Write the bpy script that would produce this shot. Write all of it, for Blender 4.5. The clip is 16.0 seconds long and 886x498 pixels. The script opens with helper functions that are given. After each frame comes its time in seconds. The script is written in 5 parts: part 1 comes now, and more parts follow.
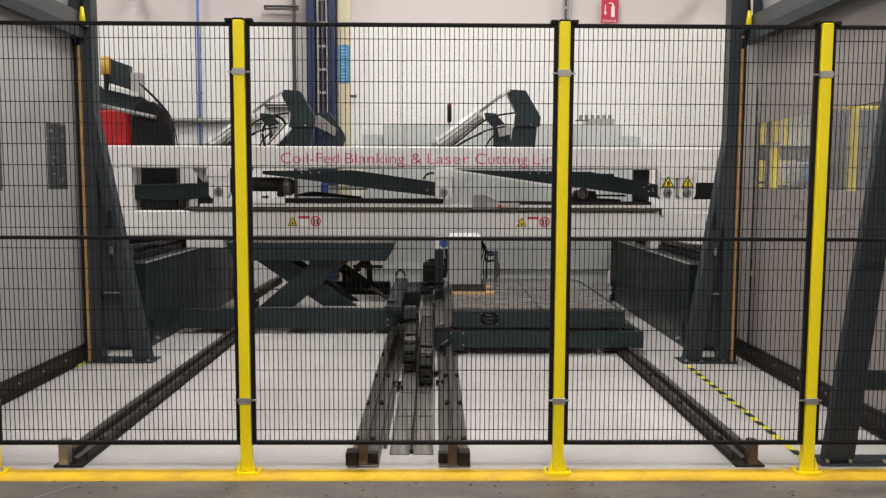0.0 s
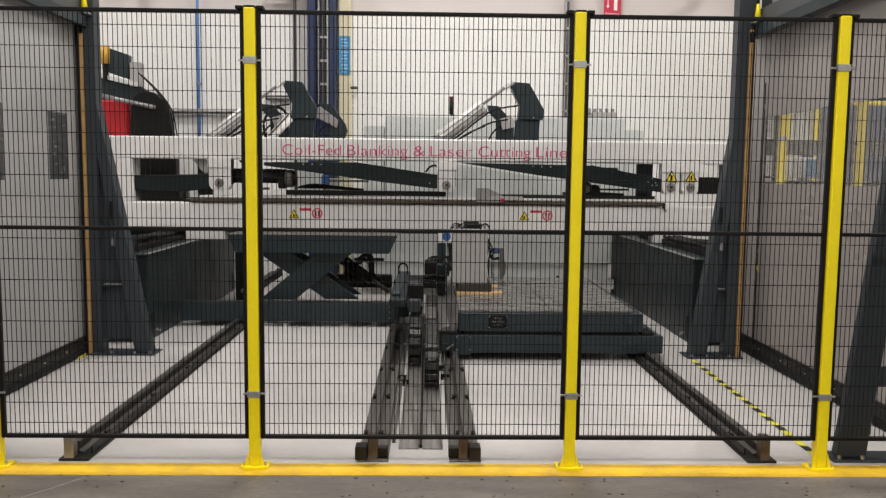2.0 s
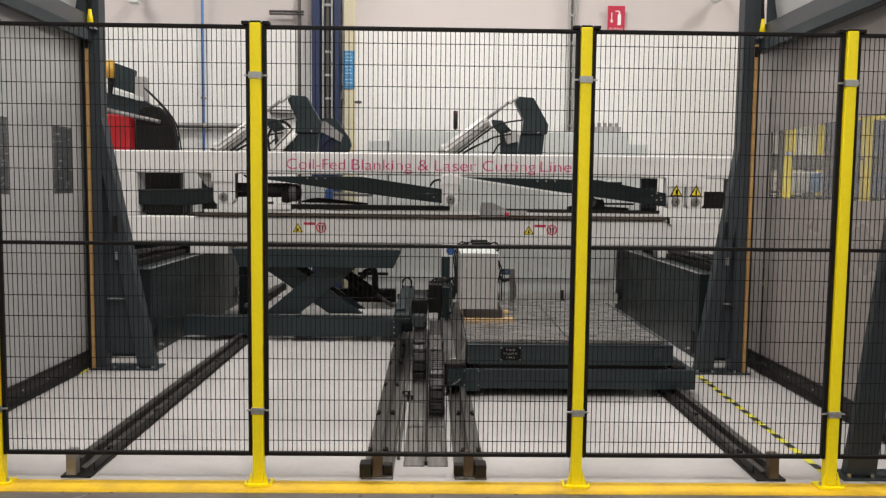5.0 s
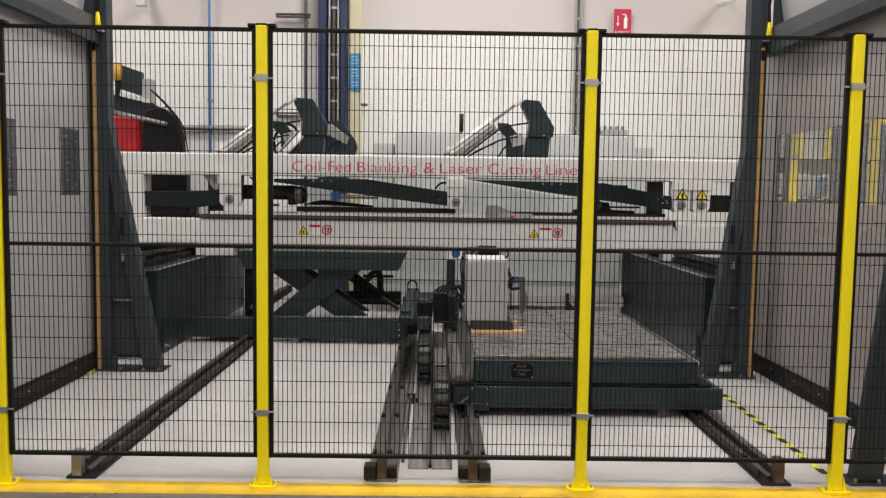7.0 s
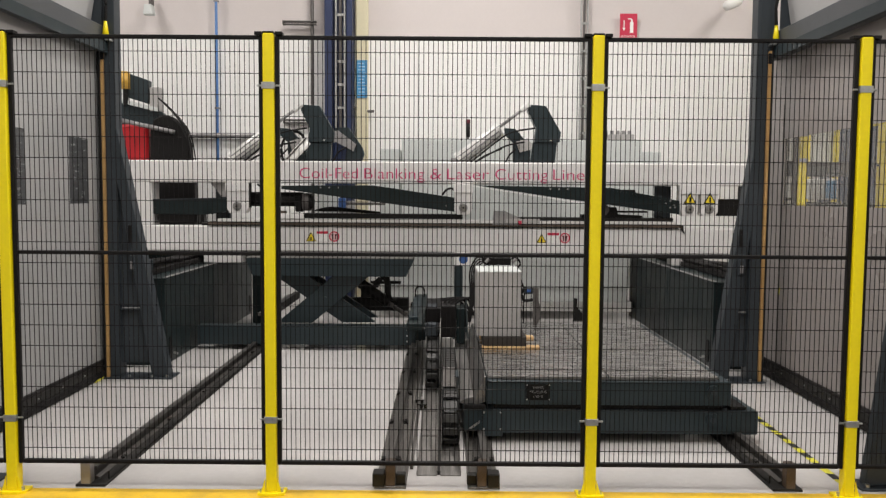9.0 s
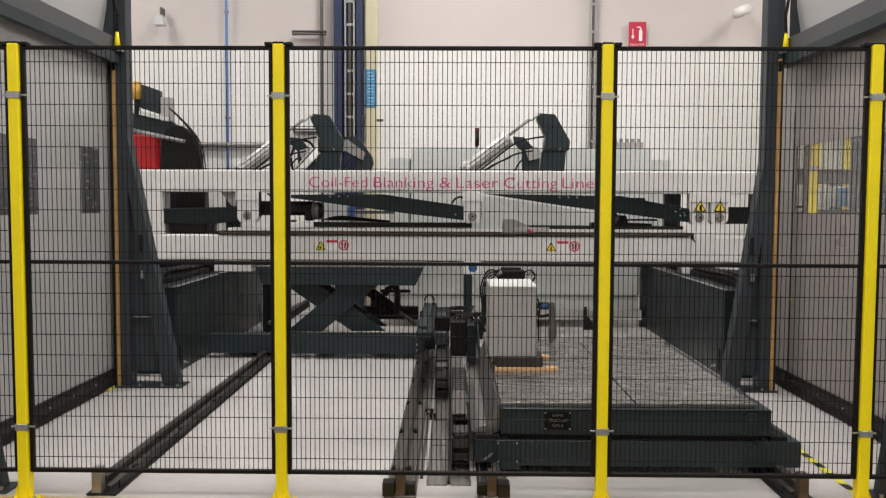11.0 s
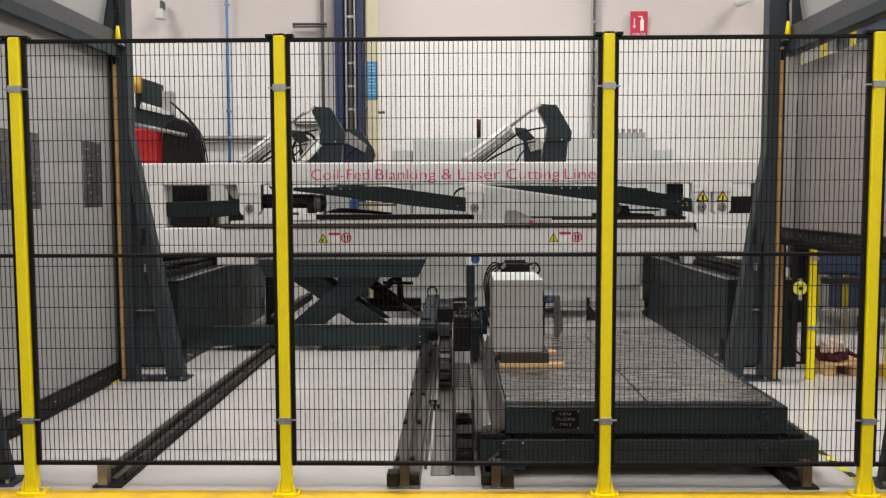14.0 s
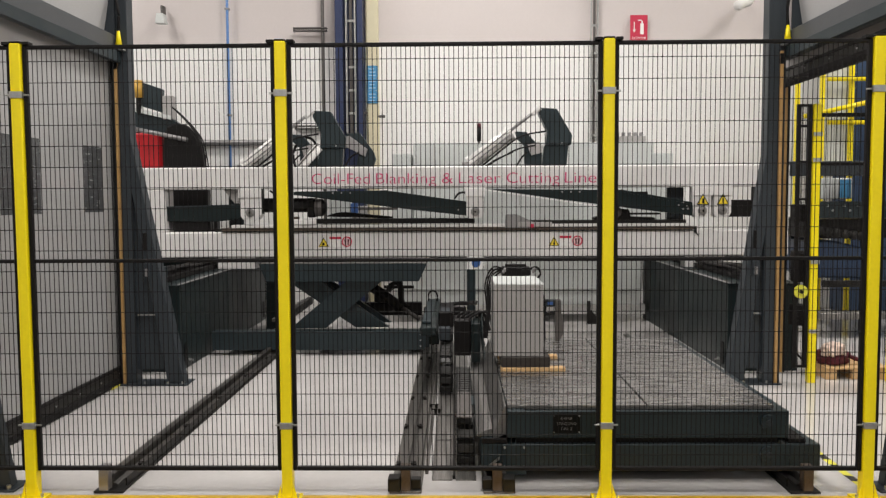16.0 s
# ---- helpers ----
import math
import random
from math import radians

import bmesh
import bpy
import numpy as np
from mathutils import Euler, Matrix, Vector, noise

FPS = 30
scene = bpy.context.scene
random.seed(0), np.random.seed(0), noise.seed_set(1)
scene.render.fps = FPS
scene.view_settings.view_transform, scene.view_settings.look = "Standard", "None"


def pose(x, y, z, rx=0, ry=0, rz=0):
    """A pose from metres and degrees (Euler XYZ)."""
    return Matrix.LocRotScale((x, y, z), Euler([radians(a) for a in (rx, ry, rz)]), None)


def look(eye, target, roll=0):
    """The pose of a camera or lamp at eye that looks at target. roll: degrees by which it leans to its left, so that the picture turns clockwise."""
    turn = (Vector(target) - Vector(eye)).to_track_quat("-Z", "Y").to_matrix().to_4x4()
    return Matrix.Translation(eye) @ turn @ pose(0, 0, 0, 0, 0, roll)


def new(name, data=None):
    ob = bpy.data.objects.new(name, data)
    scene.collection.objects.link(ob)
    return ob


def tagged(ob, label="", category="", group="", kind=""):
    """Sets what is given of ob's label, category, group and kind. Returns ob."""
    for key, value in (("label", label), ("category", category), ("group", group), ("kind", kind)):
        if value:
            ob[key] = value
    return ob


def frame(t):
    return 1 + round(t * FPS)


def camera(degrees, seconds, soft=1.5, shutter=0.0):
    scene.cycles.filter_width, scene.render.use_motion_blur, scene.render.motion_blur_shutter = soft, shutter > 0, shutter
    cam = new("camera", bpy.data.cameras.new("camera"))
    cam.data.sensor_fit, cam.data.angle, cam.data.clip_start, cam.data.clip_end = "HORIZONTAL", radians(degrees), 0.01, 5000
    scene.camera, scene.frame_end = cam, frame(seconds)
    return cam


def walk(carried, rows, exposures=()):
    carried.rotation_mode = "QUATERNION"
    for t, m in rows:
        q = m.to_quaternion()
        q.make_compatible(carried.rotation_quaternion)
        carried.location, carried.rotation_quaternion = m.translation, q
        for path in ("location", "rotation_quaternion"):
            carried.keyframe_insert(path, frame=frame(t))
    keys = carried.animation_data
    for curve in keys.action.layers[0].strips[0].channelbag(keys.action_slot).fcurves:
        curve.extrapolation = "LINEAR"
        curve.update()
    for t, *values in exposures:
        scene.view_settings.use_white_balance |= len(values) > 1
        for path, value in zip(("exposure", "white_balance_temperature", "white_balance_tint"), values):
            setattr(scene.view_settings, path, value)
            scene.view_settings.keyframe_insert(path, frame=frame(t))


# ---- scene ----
cam = camera(58.9, 16.0, soft=1.3)
PATH = [
    (0, (-0.043, -3.845, 1.462), (-0.0208, -1.852, 1.2892), 0.2),
    (0.5, (-0.078, -3.81, 1.469), (-0.0548, -1.819, 1.2862), 0.4),
    (1, (-0.124, -3.821, 1.453), (-0.0908, -1.83, 1.2712), 0.5),
    (1.5, (-0.135, -3.808, 1.453), (-0.0948, -1.818, 1.2632), 0.5),
    (2, (-0.135, -3.799, 1.453), (-0.0958, -1.808, 1.2642), 0.6),
    (2.5, (-0.139, -3.786, 1.451), (-0.0998, -1.795, 1.2702), 0.7),
    (3, (-0.141, -3.783, 1.447), (-0.1038, -1.79, 1.2762), 0.6),
    (3.5, (-0.141, -3.779, 1.455), (-0.1058, -1.786, 1.2902), 0.6),
    (4, (-0.146, -3.777, 1.462), (-0.1118, -1.784, 1.3012), 0.6),
    (6.5, (-0.149, -3.777, 1.458), (-0.1268, -1.782, 1.3092), 0.8),
    (7, (-0.145, -3.779, 1.46), (-0.1278, -1.785, 1.3122), 0.8),
    (7.5, (-0.147, -3.781, 1.465), (-0.1328, -1.786, 1.3162), 0.7),
    (8, (-0.141, -3.778, 1.455), (-0.1328, -1.783, 1.3152), 0.7),
    (8.5, (-0.147, -3.776, 1.455), (-0.1408, -1.78, 1.3212), 0.6),
    (9, (-0.145, -3.775, 1.462), (-0.1468, -1.78, 1.3282), 0.4),
    (11.5, (-0.149, -3.775, 1.469), (-0.1778, -1.778, 1.3582), 0.2),
    (12, (-0.154, -3.777, 1.474), (-0.1858, -1.78, 1.3612), 0.1),
    (12.5, (-0.15, -3.774, 1.47), (-0.1858, -1.778, 1.3562), 0.1),
    (13, (-0.153, -3.778, 1.469), (-0.1878, -1.782, 1.3482), -0.1),
    (13.5, (-0.15, -3.769, 1.462), (-0.1818, -1.773, 1.3342), -0.1),
    (14, (-0.146, -3.778, 1.46), (-0.1778, -1.783, 1.3272), -0.2),
    (14.5, (-0.148, -3.773, 1.466), (-0.1778, -1.778, 1.3282), -0.2),
    (15, (-0.15, -3.776, 1.474), (-0.1778, -1.781, 1.3362), -0.2),
    (15.5, (-0.15, -3.778, 1.471), (-0.1798, -1.782, 1.3412), -0.2),
    (16, (-0.148, -3.781, 1.468), (-0.1808, -1.785, 1.3432), -0.3),
]
walk(cam, [(t, look(eye, target, roll)) for t, eye, target, roll in PATH])

# ---- world and light ----
world = bpy.data.worlds.new("world")
scene.world = world
world.use_nodes = True
world.node_tree.nodes["Background"].inputs[0].default_value = (0.8, 0.85, 0.9, 1)
world.node_tree.nodes["Background"].inputs[1].default_value = 0.05
LAMP_W = 143.0
scene.view_settings.exposure = 0.0


# ---- materials ----
def mat(name, color, rough=0.5, metal=0.0, var=0.15, scale=6.0, bump=0.0, fine=60.0, dirt=None, dirt_amt=0.0, stretch=(1, 1, 1), spec=0.5):
    """Principled material with two scales of variation, fine relief and optional dirt."""
    m = bpy.data.materials.new(name)
    m.use_nodes = True
    nt = m.node_tree
    b = nt.nodes["Principled BSDF"]
    tc = nt.nodes.new("ShaderNodeTexCoord")
    mp = nt.nodes.new("ShaderNodeMapping")
    mp.inputs["Scale"].default_value = stretch
    nt.links.new(tc.outputs["Object"], mp.inputs[0])
    n1 = nt.nodes.new("ShaderNodeTexNoise")
    n1.inputs["Scale"].default_value, n1.inputs["Detail"].default_value = scale, 4
    n2 = nt.nodes.new("ShaderNodeTexNoise")
    n2.inputs["Scale"].default_value, n2.inputs["Detail"].default_value = fine, 3
    nt.links.new(mp.outputs[0], n1.inputs[0])
    nt.links.new(mp.outputs[0], n2.inputs[0])
    mixn = nt.nodes.new("ShaderNodeMath")
    mixn.operation = "MULTIPLY_ADD"
    nt.links.new(n2.outputs[0], mixn.inputs[0])
    mixn.inputs[1].default_value = 0.4
    sc = nt.nodes.new("ShaderNodeMath")
    sc.operation = "MULTIPLY"
    sc.inputs[1].default_value = 0.6
    nt.links.new(n1.outputs[0], sc.inputs[0])
    nt.links.new(sc.outputs[0], mixn.inputs[2])
    ramp = nt.nodes.new("ShaderNodeMapRange")
    ramp.inputs[1].default_value, ramp.inputs[2].default_value = 0.3, 0.7
    ramp.inputs[3].default_value, ramp.inputs[4].default_value = 1 - var, 1 + var
    nt.links.new(mixn.outputs[0], ramp.inputs[0])
    hsv = nt.nodes.new("ShaderNodeHueSaturation")
    hsv.inputs["Color"].default_value = (*color, 1)
    nt.links.new(ramp.outputs[0], hsv.inputs["Value"])
    col = hsv.outputs[0]
    if dirt:
        n3 = nt.nodes.new("ShaderNodeTexNoise")
        n3.inputs["Scale"].default_value, n3.inputs["Detail"].default_value, n3.inputs["Roughness"].default_value = scale * 0.7, 8, 0.7
        nt.links.new(mp.outputs[0], n3.inputs[0])
        r3 = nt.nodes.new("ShaderNodeMapRange")
        r3.inputs[1].default_value, r3.inputs[2].default_value, r3.inputs[4].default_value = 0.42, 0.78, dirt_amt
        nt.links.new(n3.outputs[0], r3.inputs[0])
        mx = nt.nodes.new("ShaderNodeMix")
        mx.data_type = "RGBA"
        nt.links.new(r3.outputs[0], mx.inputs["Factor"])
        nt.links.new(col, mx.inputs["A"])
        mx.inputs["B"].default_value = (*dirt, 1)
        col = mx.outputs["Result"]
    nt.links.new(col, b.inputs["Base Color"])
    rr = nt.nodes.new("ShaderNodeMapRange")
    rr.inputs[1].default_value, rr.inputs[2].default_value = 0.3, 0.7
    rr.inputs[3].default_value, rr.inputs[4].default_value = max(0.03, rough - 0.08), min(1, rough + 0.08)
    nt.links.new(n1.outputs[0], rr.inputs[0])
    nt.links.new(rr.outputs[0], b.inputs["Roughness"])
    b.inputs["Metallic"].default_value = metal
    b.inputs["Specular IOR Level"].default_value = spec
    if bump:
        bp = nt.nodes.new("ShaderNodeBump")
        bp.inputs["Strength"].default_value, bp.inputs["Distance"].default_value = bump, 0.004
        nt.links.new(mixn.outputs[0], bp.inputs["Height"])
        nt.links.new(bp.outputs[0], b.inputs["Normal"])
    return m


def glass_mat(name, color, rough):
    m = bpy.data.materials.new(name)
    m.use_nodes = True
    b = m.node_tree.nodes["Principled BSDF"]
    b.inputs["Base Color"].default_value = (*color, 1)
    b.inputs["Roughness"].default_value = rough
    b.inputs["Transmission Weight"].default_value = 1.0
    b.inputs["IOR"].default_value = 1.05
    nt = m.node_tree
    haze = nt.nodes.new("ShaderNodeBsdfDiffuse")
    haze.inputs[0].default_value = (0.40, 0.38, 0.36, 1)
    mx = nt.nodes.new("ShaderNodeMixShader")
    mx.inputs[0].default_value = 0.22
    nt.links.new(b.outputs[0], mx.inputs[1])
    nt.links.new(haze.outputs[0], mx.inputs[2])
    nt.links.new(mx.outputs[0], nt.nodes["Material Output"].inputs[0])
    return m


def glow_mat(name, color, strength):
    m = bpy.data.materials.new(name)
    m.use_nodes = True
    b = m.node_tree.nodes["Principled BSDF"]
    b.inputs["Base Color"].default_value = (*color, 1)
    b.inputs["Emission Color"].default_value = (*color, 1)
    b.inputs["Emission Strength"].default_value = strength
    return m


YELLOW = mat("yellow_paint", (0.93, 0.75, 0.004), 0.38, 0, 0.06, 5, 0.05)
BLACK = mat("black_powder_coat", (0.007, 0.006, 0.006), 0.5, 0, 0.2, 20, 0.05, spec=0.2)
WIRE = mat("black_wire_coat", (0.007, 0.006, 0.006), 0.5, 0, 0.2, 20, spec=0.2)
ZINC = mat("galvanised_clamp", (0.48, 0.48, 0.47), 0.35, 0.9, 0.12, 30)
ANTH = mat("anthracite_paint", (0.017, 0.028, 0.033), 0.42, 0, 0.2, 3, 0.06, 90, (0.034, 0.040, 0.042), 0.3, spec=0.32)
ANTH2 = mat("dark_green_grey_paint", (0.009, 0.016, 0.017), 0.4, 0, 0.2, 2.5, 0.05, 80, spec=0.25)
FRAMEG = mat("door_frame_grey", (0.033, 0.040, 0.047), 0.45, 0, 0.12, 3, 0.04, 80, spec=0.3)
# Frame grey lightened for the header beams, whose lit faces are put into the colour.
FRAMEG_LIT = mat("door_frame_grey_lit", (0.070, 0.075, 0.080), 0.42, 0, 0.12, 3, 0.04, 80, spec=0.35)
HOODG = mat("hood_sheet_grey", (0.43, 0.425, 0.425), 0.45, 0, 0.06, 2, 0.03)
WHITE = mat("machine_white_paint", (0.72, 0.70, 0.69), 0.4, 0, 0.05, 3, 0.05, 60, (0.45, 0.42, 0.38), 0.25)
CABG = mat("cabinet_light_grey", (0.57, 0.59, 0.575), 0.5, 0, 0.06, 3, 0.03)
CABM = mat("cabinet_mid_grey", (0.36, 0.345, 0.335), 0.45, 0, 0.06, 4, 0.03)
WALLM = mat("white_wall_panel", (0.82, 0.805, 0.785), 0.6, 0, 0.03, 0.8, 0.03, 40)
WALLU = mat("upper_wall_panel", (0.60, 0.545, 0.53), 0.6, 0, 0.03, 0.8, 0.03, 40)
WALLR = mat("hall_wall", (0.55, 0.55, 0.54), 0.7, 0, 0.08, 0.7, 0.03, 20)
CEILM = mat("ceiling_deck", (0.45, 0.45, 0.45), 0.7, 0, 0.08, 1, 0.05)
EPOXY = mat("white_epoxy_floor", (0.60, 0.575, 0.56), 0.13, 0, 0.06, 1.5, 0.02, 30, (0.40, 0.37, 0.35), 0.3)
CONC = mat("worn_concrete", (0.15, 0.132, 0.116), 0.5, 0, 0.45, 3.0, 0.5, 55, (0.045, 0.040, 0.037), 0.85, (0.5, 1.8, 1))
LINE = mat("floor_line_yellow", (0.80, 0.50, 0.02), 0.5, 0, 0.1, 4, 0.1, 50, (0.28, 0.17, 0.04), 0.7)
STEEL = mat("worn_rail_steel", (0.13, 0.122, 0.115), 0.4, 0.7, 0.3, 8, 0.15, 70, (0.05, 0.045, 0.04), 0.8, (2, 0.25, 1))
STEELL = mat("bright_channel_steel", (0.30, 0.285, 0.27), 0.42, 0.7, 0.3, 6, 0.15, 60, (0.05, 0.045, 0.04), 0.95, (6, 0.35, 1))
RAILD = mat("dark_rail_paint", (0.014, 0.013, 0.012), 0.5, 0.2, 0.3, 7, 0.15, 50, (0.05, 0.045, 0.04), 0.5, (2, 0.3, 1), spec=0.3)
RAILM = mat("scuffed_track_steel", (0.095, 0.087, 0.079), 0.40, 0.5, 0.4, 6, 0.2, 60, (0.32, 0.30, 0.28), 0.8, (5, 0.25, 1))
DARKB = mat("dark_brown_paint", (0.030, 0.023, 0.019), 0.55, 0, 0.25, 10, 0.1, 70)
RUST = mat("rusty_brown_steel", (0.10, 0.072, 0.054), 0.62, 0.3, 0.3, 12, 0.3, 80)
COVER = mat("scuffed_cover_steel", (0.36, 0.345, 0.33), 0.36, 0.7, 0.3, 5, 0.15, 60, (0.09, 0.085, 0.08), 0.7, (1, 0.25, 1))
DECK = mat("scuffed_deck_steel", (0.30, 0.29, 0.28), 0.27, 0.6, 0.3, 13, 0.12, 70, (0.08, 0.075, 0.07), 0.8, (0.35, 2.0, 1))
CHAIN = mat("black_chain_plastic", (0.009, 0.009, 0.009), 0.5, 0, 0.25, 20, 0.1, spec=0.25)
CHAING = mat("worn_chain_bar", (0.032, 0.031, 0.03), 0.5, 0.1, 0.3, 20, 0.1)
RUBBER = mat("black_rubber", (0.010, 0.009, 0.009), 0.75, 0, 0.25, 10, 0.2, spec=0.2)
ORANGE = mat("orange_guide_strip", (0.42, 0.25, 0.09), 0.55, 0, 0.2, 8, 0.1, 60, (0.2, 0.1, 0.04), 0.5)
CURT_L = mat("grey_curtain", (0.33, 0.325, 0.325), 0.15, 0, 0.05, 1.2, 0.02, 8)
# Grey PVC again; the right door's backlit, browner look is put into this colour.
CURT_BACKLIT = mat("backlit_grey_curtain", (0.27, 0.245, 0.235), 0.34, 0, 0.07, 1.2, 0.04, 20)
PVC = glass_mat("clear_curtain_window", (0.9, 0.89, 0.86), 0.05)
# Opaque stand-in for clear plastic: the dark space behind is put into its colour.
DARKPVC = mat("dark_curtain_window", (0.06, 0.062, 0.065), 0.22, 0, 0.3, 9, 0.0, 40, None, 0, (1, 1, 4))
WOOD = mat("pale_pine", (0.62, 0.40, 0.19), 0.6, 0, 0.2, 14, 0.2, 60, None, 0, (0.3, 3, 3))
SILVER = mat("cylinder_aluminium", (0.80, 0.79, 0.77), 0.32, 0.15, 0.1, 12, 0.05)
RED = mat("red_cover", (0.44, 0.006, 0.012), 0.4, 0, 0.15, 3, 0.1)
REDS = mat("red_sign", (0.52, 0.02, 0.06), 0.5, 0, 0.04)
PINK = mat("magenta_lettering", (0.58, 0.05, 0.16), 0.5, 0, 0.04)
SIGNW = mat("sign_white", (0.82, 0.81, 0.79), 0.5, 0, 0.03)
STICKP = mat("sticker_pale_pink", (0.72, 0.50, 0.50), 0.5, 0, 0.04)
SIGNY = mat("sign_yellow", (0.78, 0.60, 0.03), 0.5, 0, 0.04)
SIGNB = mat("sign_blue", (0.03, 0.09, 0.28), 0.5, 0, 0.06)
STICKB = mat("sticker_blue", (0.07, 0.28, 0.52), 0.5, 0, 0.05)
STICKW = mat("sticker_pale_blue", (0.35, 0.55, 0.72), 0.5, 0, 0.05)
NAVY = mat("navy_steel", (0.012, 0.022, 0.072), 0.45, 0, 0.12, 4, 0.05)
BLUEM = mat("blue_machine_paint", (0.02, 0.045, 0.10), 0.4, 0, 0.15, 3, 0.05)
CREAM = mat("cream_pipe_paint", (0.66, 0.60, 0.42), 0.5, 0, 0.08, 4, 0.05)
PIPEB = mat("blue_pipe", (0.09, 0.21, 0.48), 0.45, 0, 0.08, 8)
PIPEG = mat("grey_conduit", (0.28, 0.27, 0.27), 0.4, 0.5, 0.1, 8)
PIPED = mat("dark_conduit", (0.10, 0.09, 0.085), 0.5, 0.2, 0.1, 8)
BROWNT = mat("amber_beacon", (0.55, 0.32, 0.05), 0.4, 0, 0.1)
MAROON = mat("maroon_cloth", (0.09, 0.012, 0.02), 0.8, 0, 0.3, 12, 0.4)
CLOTH = mat("pale_cloth", (0.66, 0.52, 0.44), 0.8, 0, 0.2, 12, 0.4)
PLATEB = mat("black_name_plate", (0.004, 0.004, 0.004), 0.5, 0, 0.1, spec=0.15)
TAPE_B = mat("tape_black", (0.02, 0.02, 0.02), 0.5, 0, 0.2, 15, 0.05)
TAPE_Y = mat("tape_yellow", (0.66, 0.62, 0.05), 0.5, 0, 0.12, 15, 0.05)
LED = glow_mat("led_panel", (1.0, 0.97, 0.93), 8)

# ---- builders ----
ORIGIN = {}


def thing(name, loc, label, category, group="", kind=""):
    ob = new(name)
    ob.location = loc
    ob.empty_display_size = 0.05
    ORIGIN[ob] = Vector(loc)
    return tagged(ob, label, category, group, kind)


def part(name, bm, material, parent, label="", smooth=False):
    """Links bm, written in world metres, as one mesh under a thing or a part."""
    me = bpy.data.meshes.new(name)
    bmesh.ops.translate(bm, verts=bm.verts, vec=-ORIGIN[parent])
    bmesh.ops.recalc_face_normals(bm, faces=bm.faces)
    bm.to_mesh(me)
    bm.free()
    me.materials.append(material)
    if smooth:
        me.polygons.foreach_set("use_smooth", [True] * len(me.polygons))
    ob = new(name, me)
    ob.parent = parent
    ORIGIN[ob] = ORIGIN[parent]
    return tagged(ob, label)


def setting(name, bm, material, label, category):
    me = bpy.data.meshes.new(name)
    bmesh.ops.recalc_face_normals(bm, faces=bm.faces)
    bm.to_mesh(me)
    bm.free()
    me.materials.append(material)
    ob = new(name, me)
    ORIGIN[ob] = Vector((0, 0, 0))
    return tagged(ob, label, category, "", "structure")


def slab(x0, x1, z0, z1, y0, y1, bevel=0.004, bm=None):
    """A box with chamfered edges, added to bm."""
    bm = bm or bmesh.new()
    m = Matrix.Translation(((x0 + x1) / 2, (y0 + y1) / 2, (z0 + z1) / 2)) @ Matrix.Diagonal((abs(x1 - x0), abs(y1 - y0), abs(z1 - z0), 1))
    r = bmesh.ops.create_cube(bm, size=1, matrix=m)
    if bevel:
        es = list({e for v in r["verts"] for e in v.link_edges})
        bmesh.ops.bevel(bm, geom=es, offset=bevel, segments=1, affect="EDGES")
    return bm


def prism(pts, y0, y1, bm=None, axis="y", bevel=0.0):
    """Extrudes an outline of (x, z) from y0 to y1; axis 'x' takes (y, z) and runs along x, 'z' takes (x, y)."""
    bm = bm or bmesh.new()
    put = {"y": lambda a, b, d: (a, d, b), "x": lambda a, b, d: (d, a, b), "z": lambda a, b, d: (a, b, d)}[axis]
    vs = [bm.verts.new(put(a, b, y0)) for a, b in pts]
    f = bm.faces.new(vs)
    r = bmesh.ops.extrude_face_region(bm, geom=[f])
    moved = [g for g in r["geom"] if isinstance(g, bmesh.types.BMVert)]
    d = {"y": (0, y1 - y0, 0), "x": (y1 - y0, 0, 0), "z": (0, 0, y1 - y0)}[axis]
    bmesh.ops.translate(bm, verts=moved, vec=d)
    if bevel:
        es = list({e for v in vs + moved for e in v.link_edges})
        bmesh.ops.bevel(bm, geom=es, offset=bevel, segments=1, affect="EDGES")
    return bm


def rod(a, b, r, n=10, bm=None, r2=None):
    """A round bar from a to b."""
    bm = bm or bmesh.new()
    a, b = Vector(a), Vector(b)
    d = b - a
    m = Matrix.Translation((a + b) / 2) @ d.to_track_quat("Z", "Y").to_matrix().to_4x4()
    bmesh.ops.create_cone(bm, cap_ends=True, segments=n, radius1=r, radius2=r if r2 is None else r2, depth=d.length, matrix=m)
    return bm


def hose(points, r, n=8):
    """A bent tube through points, smoothed."""
    pts = [Vector(p) for p in points]
    fine = []
    for i in range(len(pts) - 1):
        p0, p1, p2, p3 = pts[max(i - 1, 0)], pts[i], pts[i + 1], pts[min(i + 2, len(pts) - 1)]
        for k in range(6):
            t = k / 6
            fine.append(0.5 * ((2 * p1) + (p2 - p0) * t + (2 * p0 - 5 * p1 + 4 * p2 - p3) * t * t + (3 * p1 - p0 - 3 * p2 + p3) * t ** 3))
    fine.append(pts[-1])
    bm = bmesh.new()
    rings = []
    for i, p in enumerate(fine):
        d = (fine[min(i + 1, len(fine) - 1)] - fine[max(i - 1, 0)]).normalized()
        q = d.to_track_quat("Z", "Y").to_matrix()
        rings.append([bm.verts.new(p + q @ Vector((r * math.cos(2 * math.pi * k / n), r * math.sin(2 * math.pi * k / n), 0))) for k in range(n)])
    for a, b in zip(rings, rings[1:]):
        for k in range(n):
            bm.faces.new((a[k], a[(k + 1) % n], b[(k + 1) % n], b[k]))
    bm.faces.new(rings[0])
    bm.faces.new(rings[-1])
    return bm


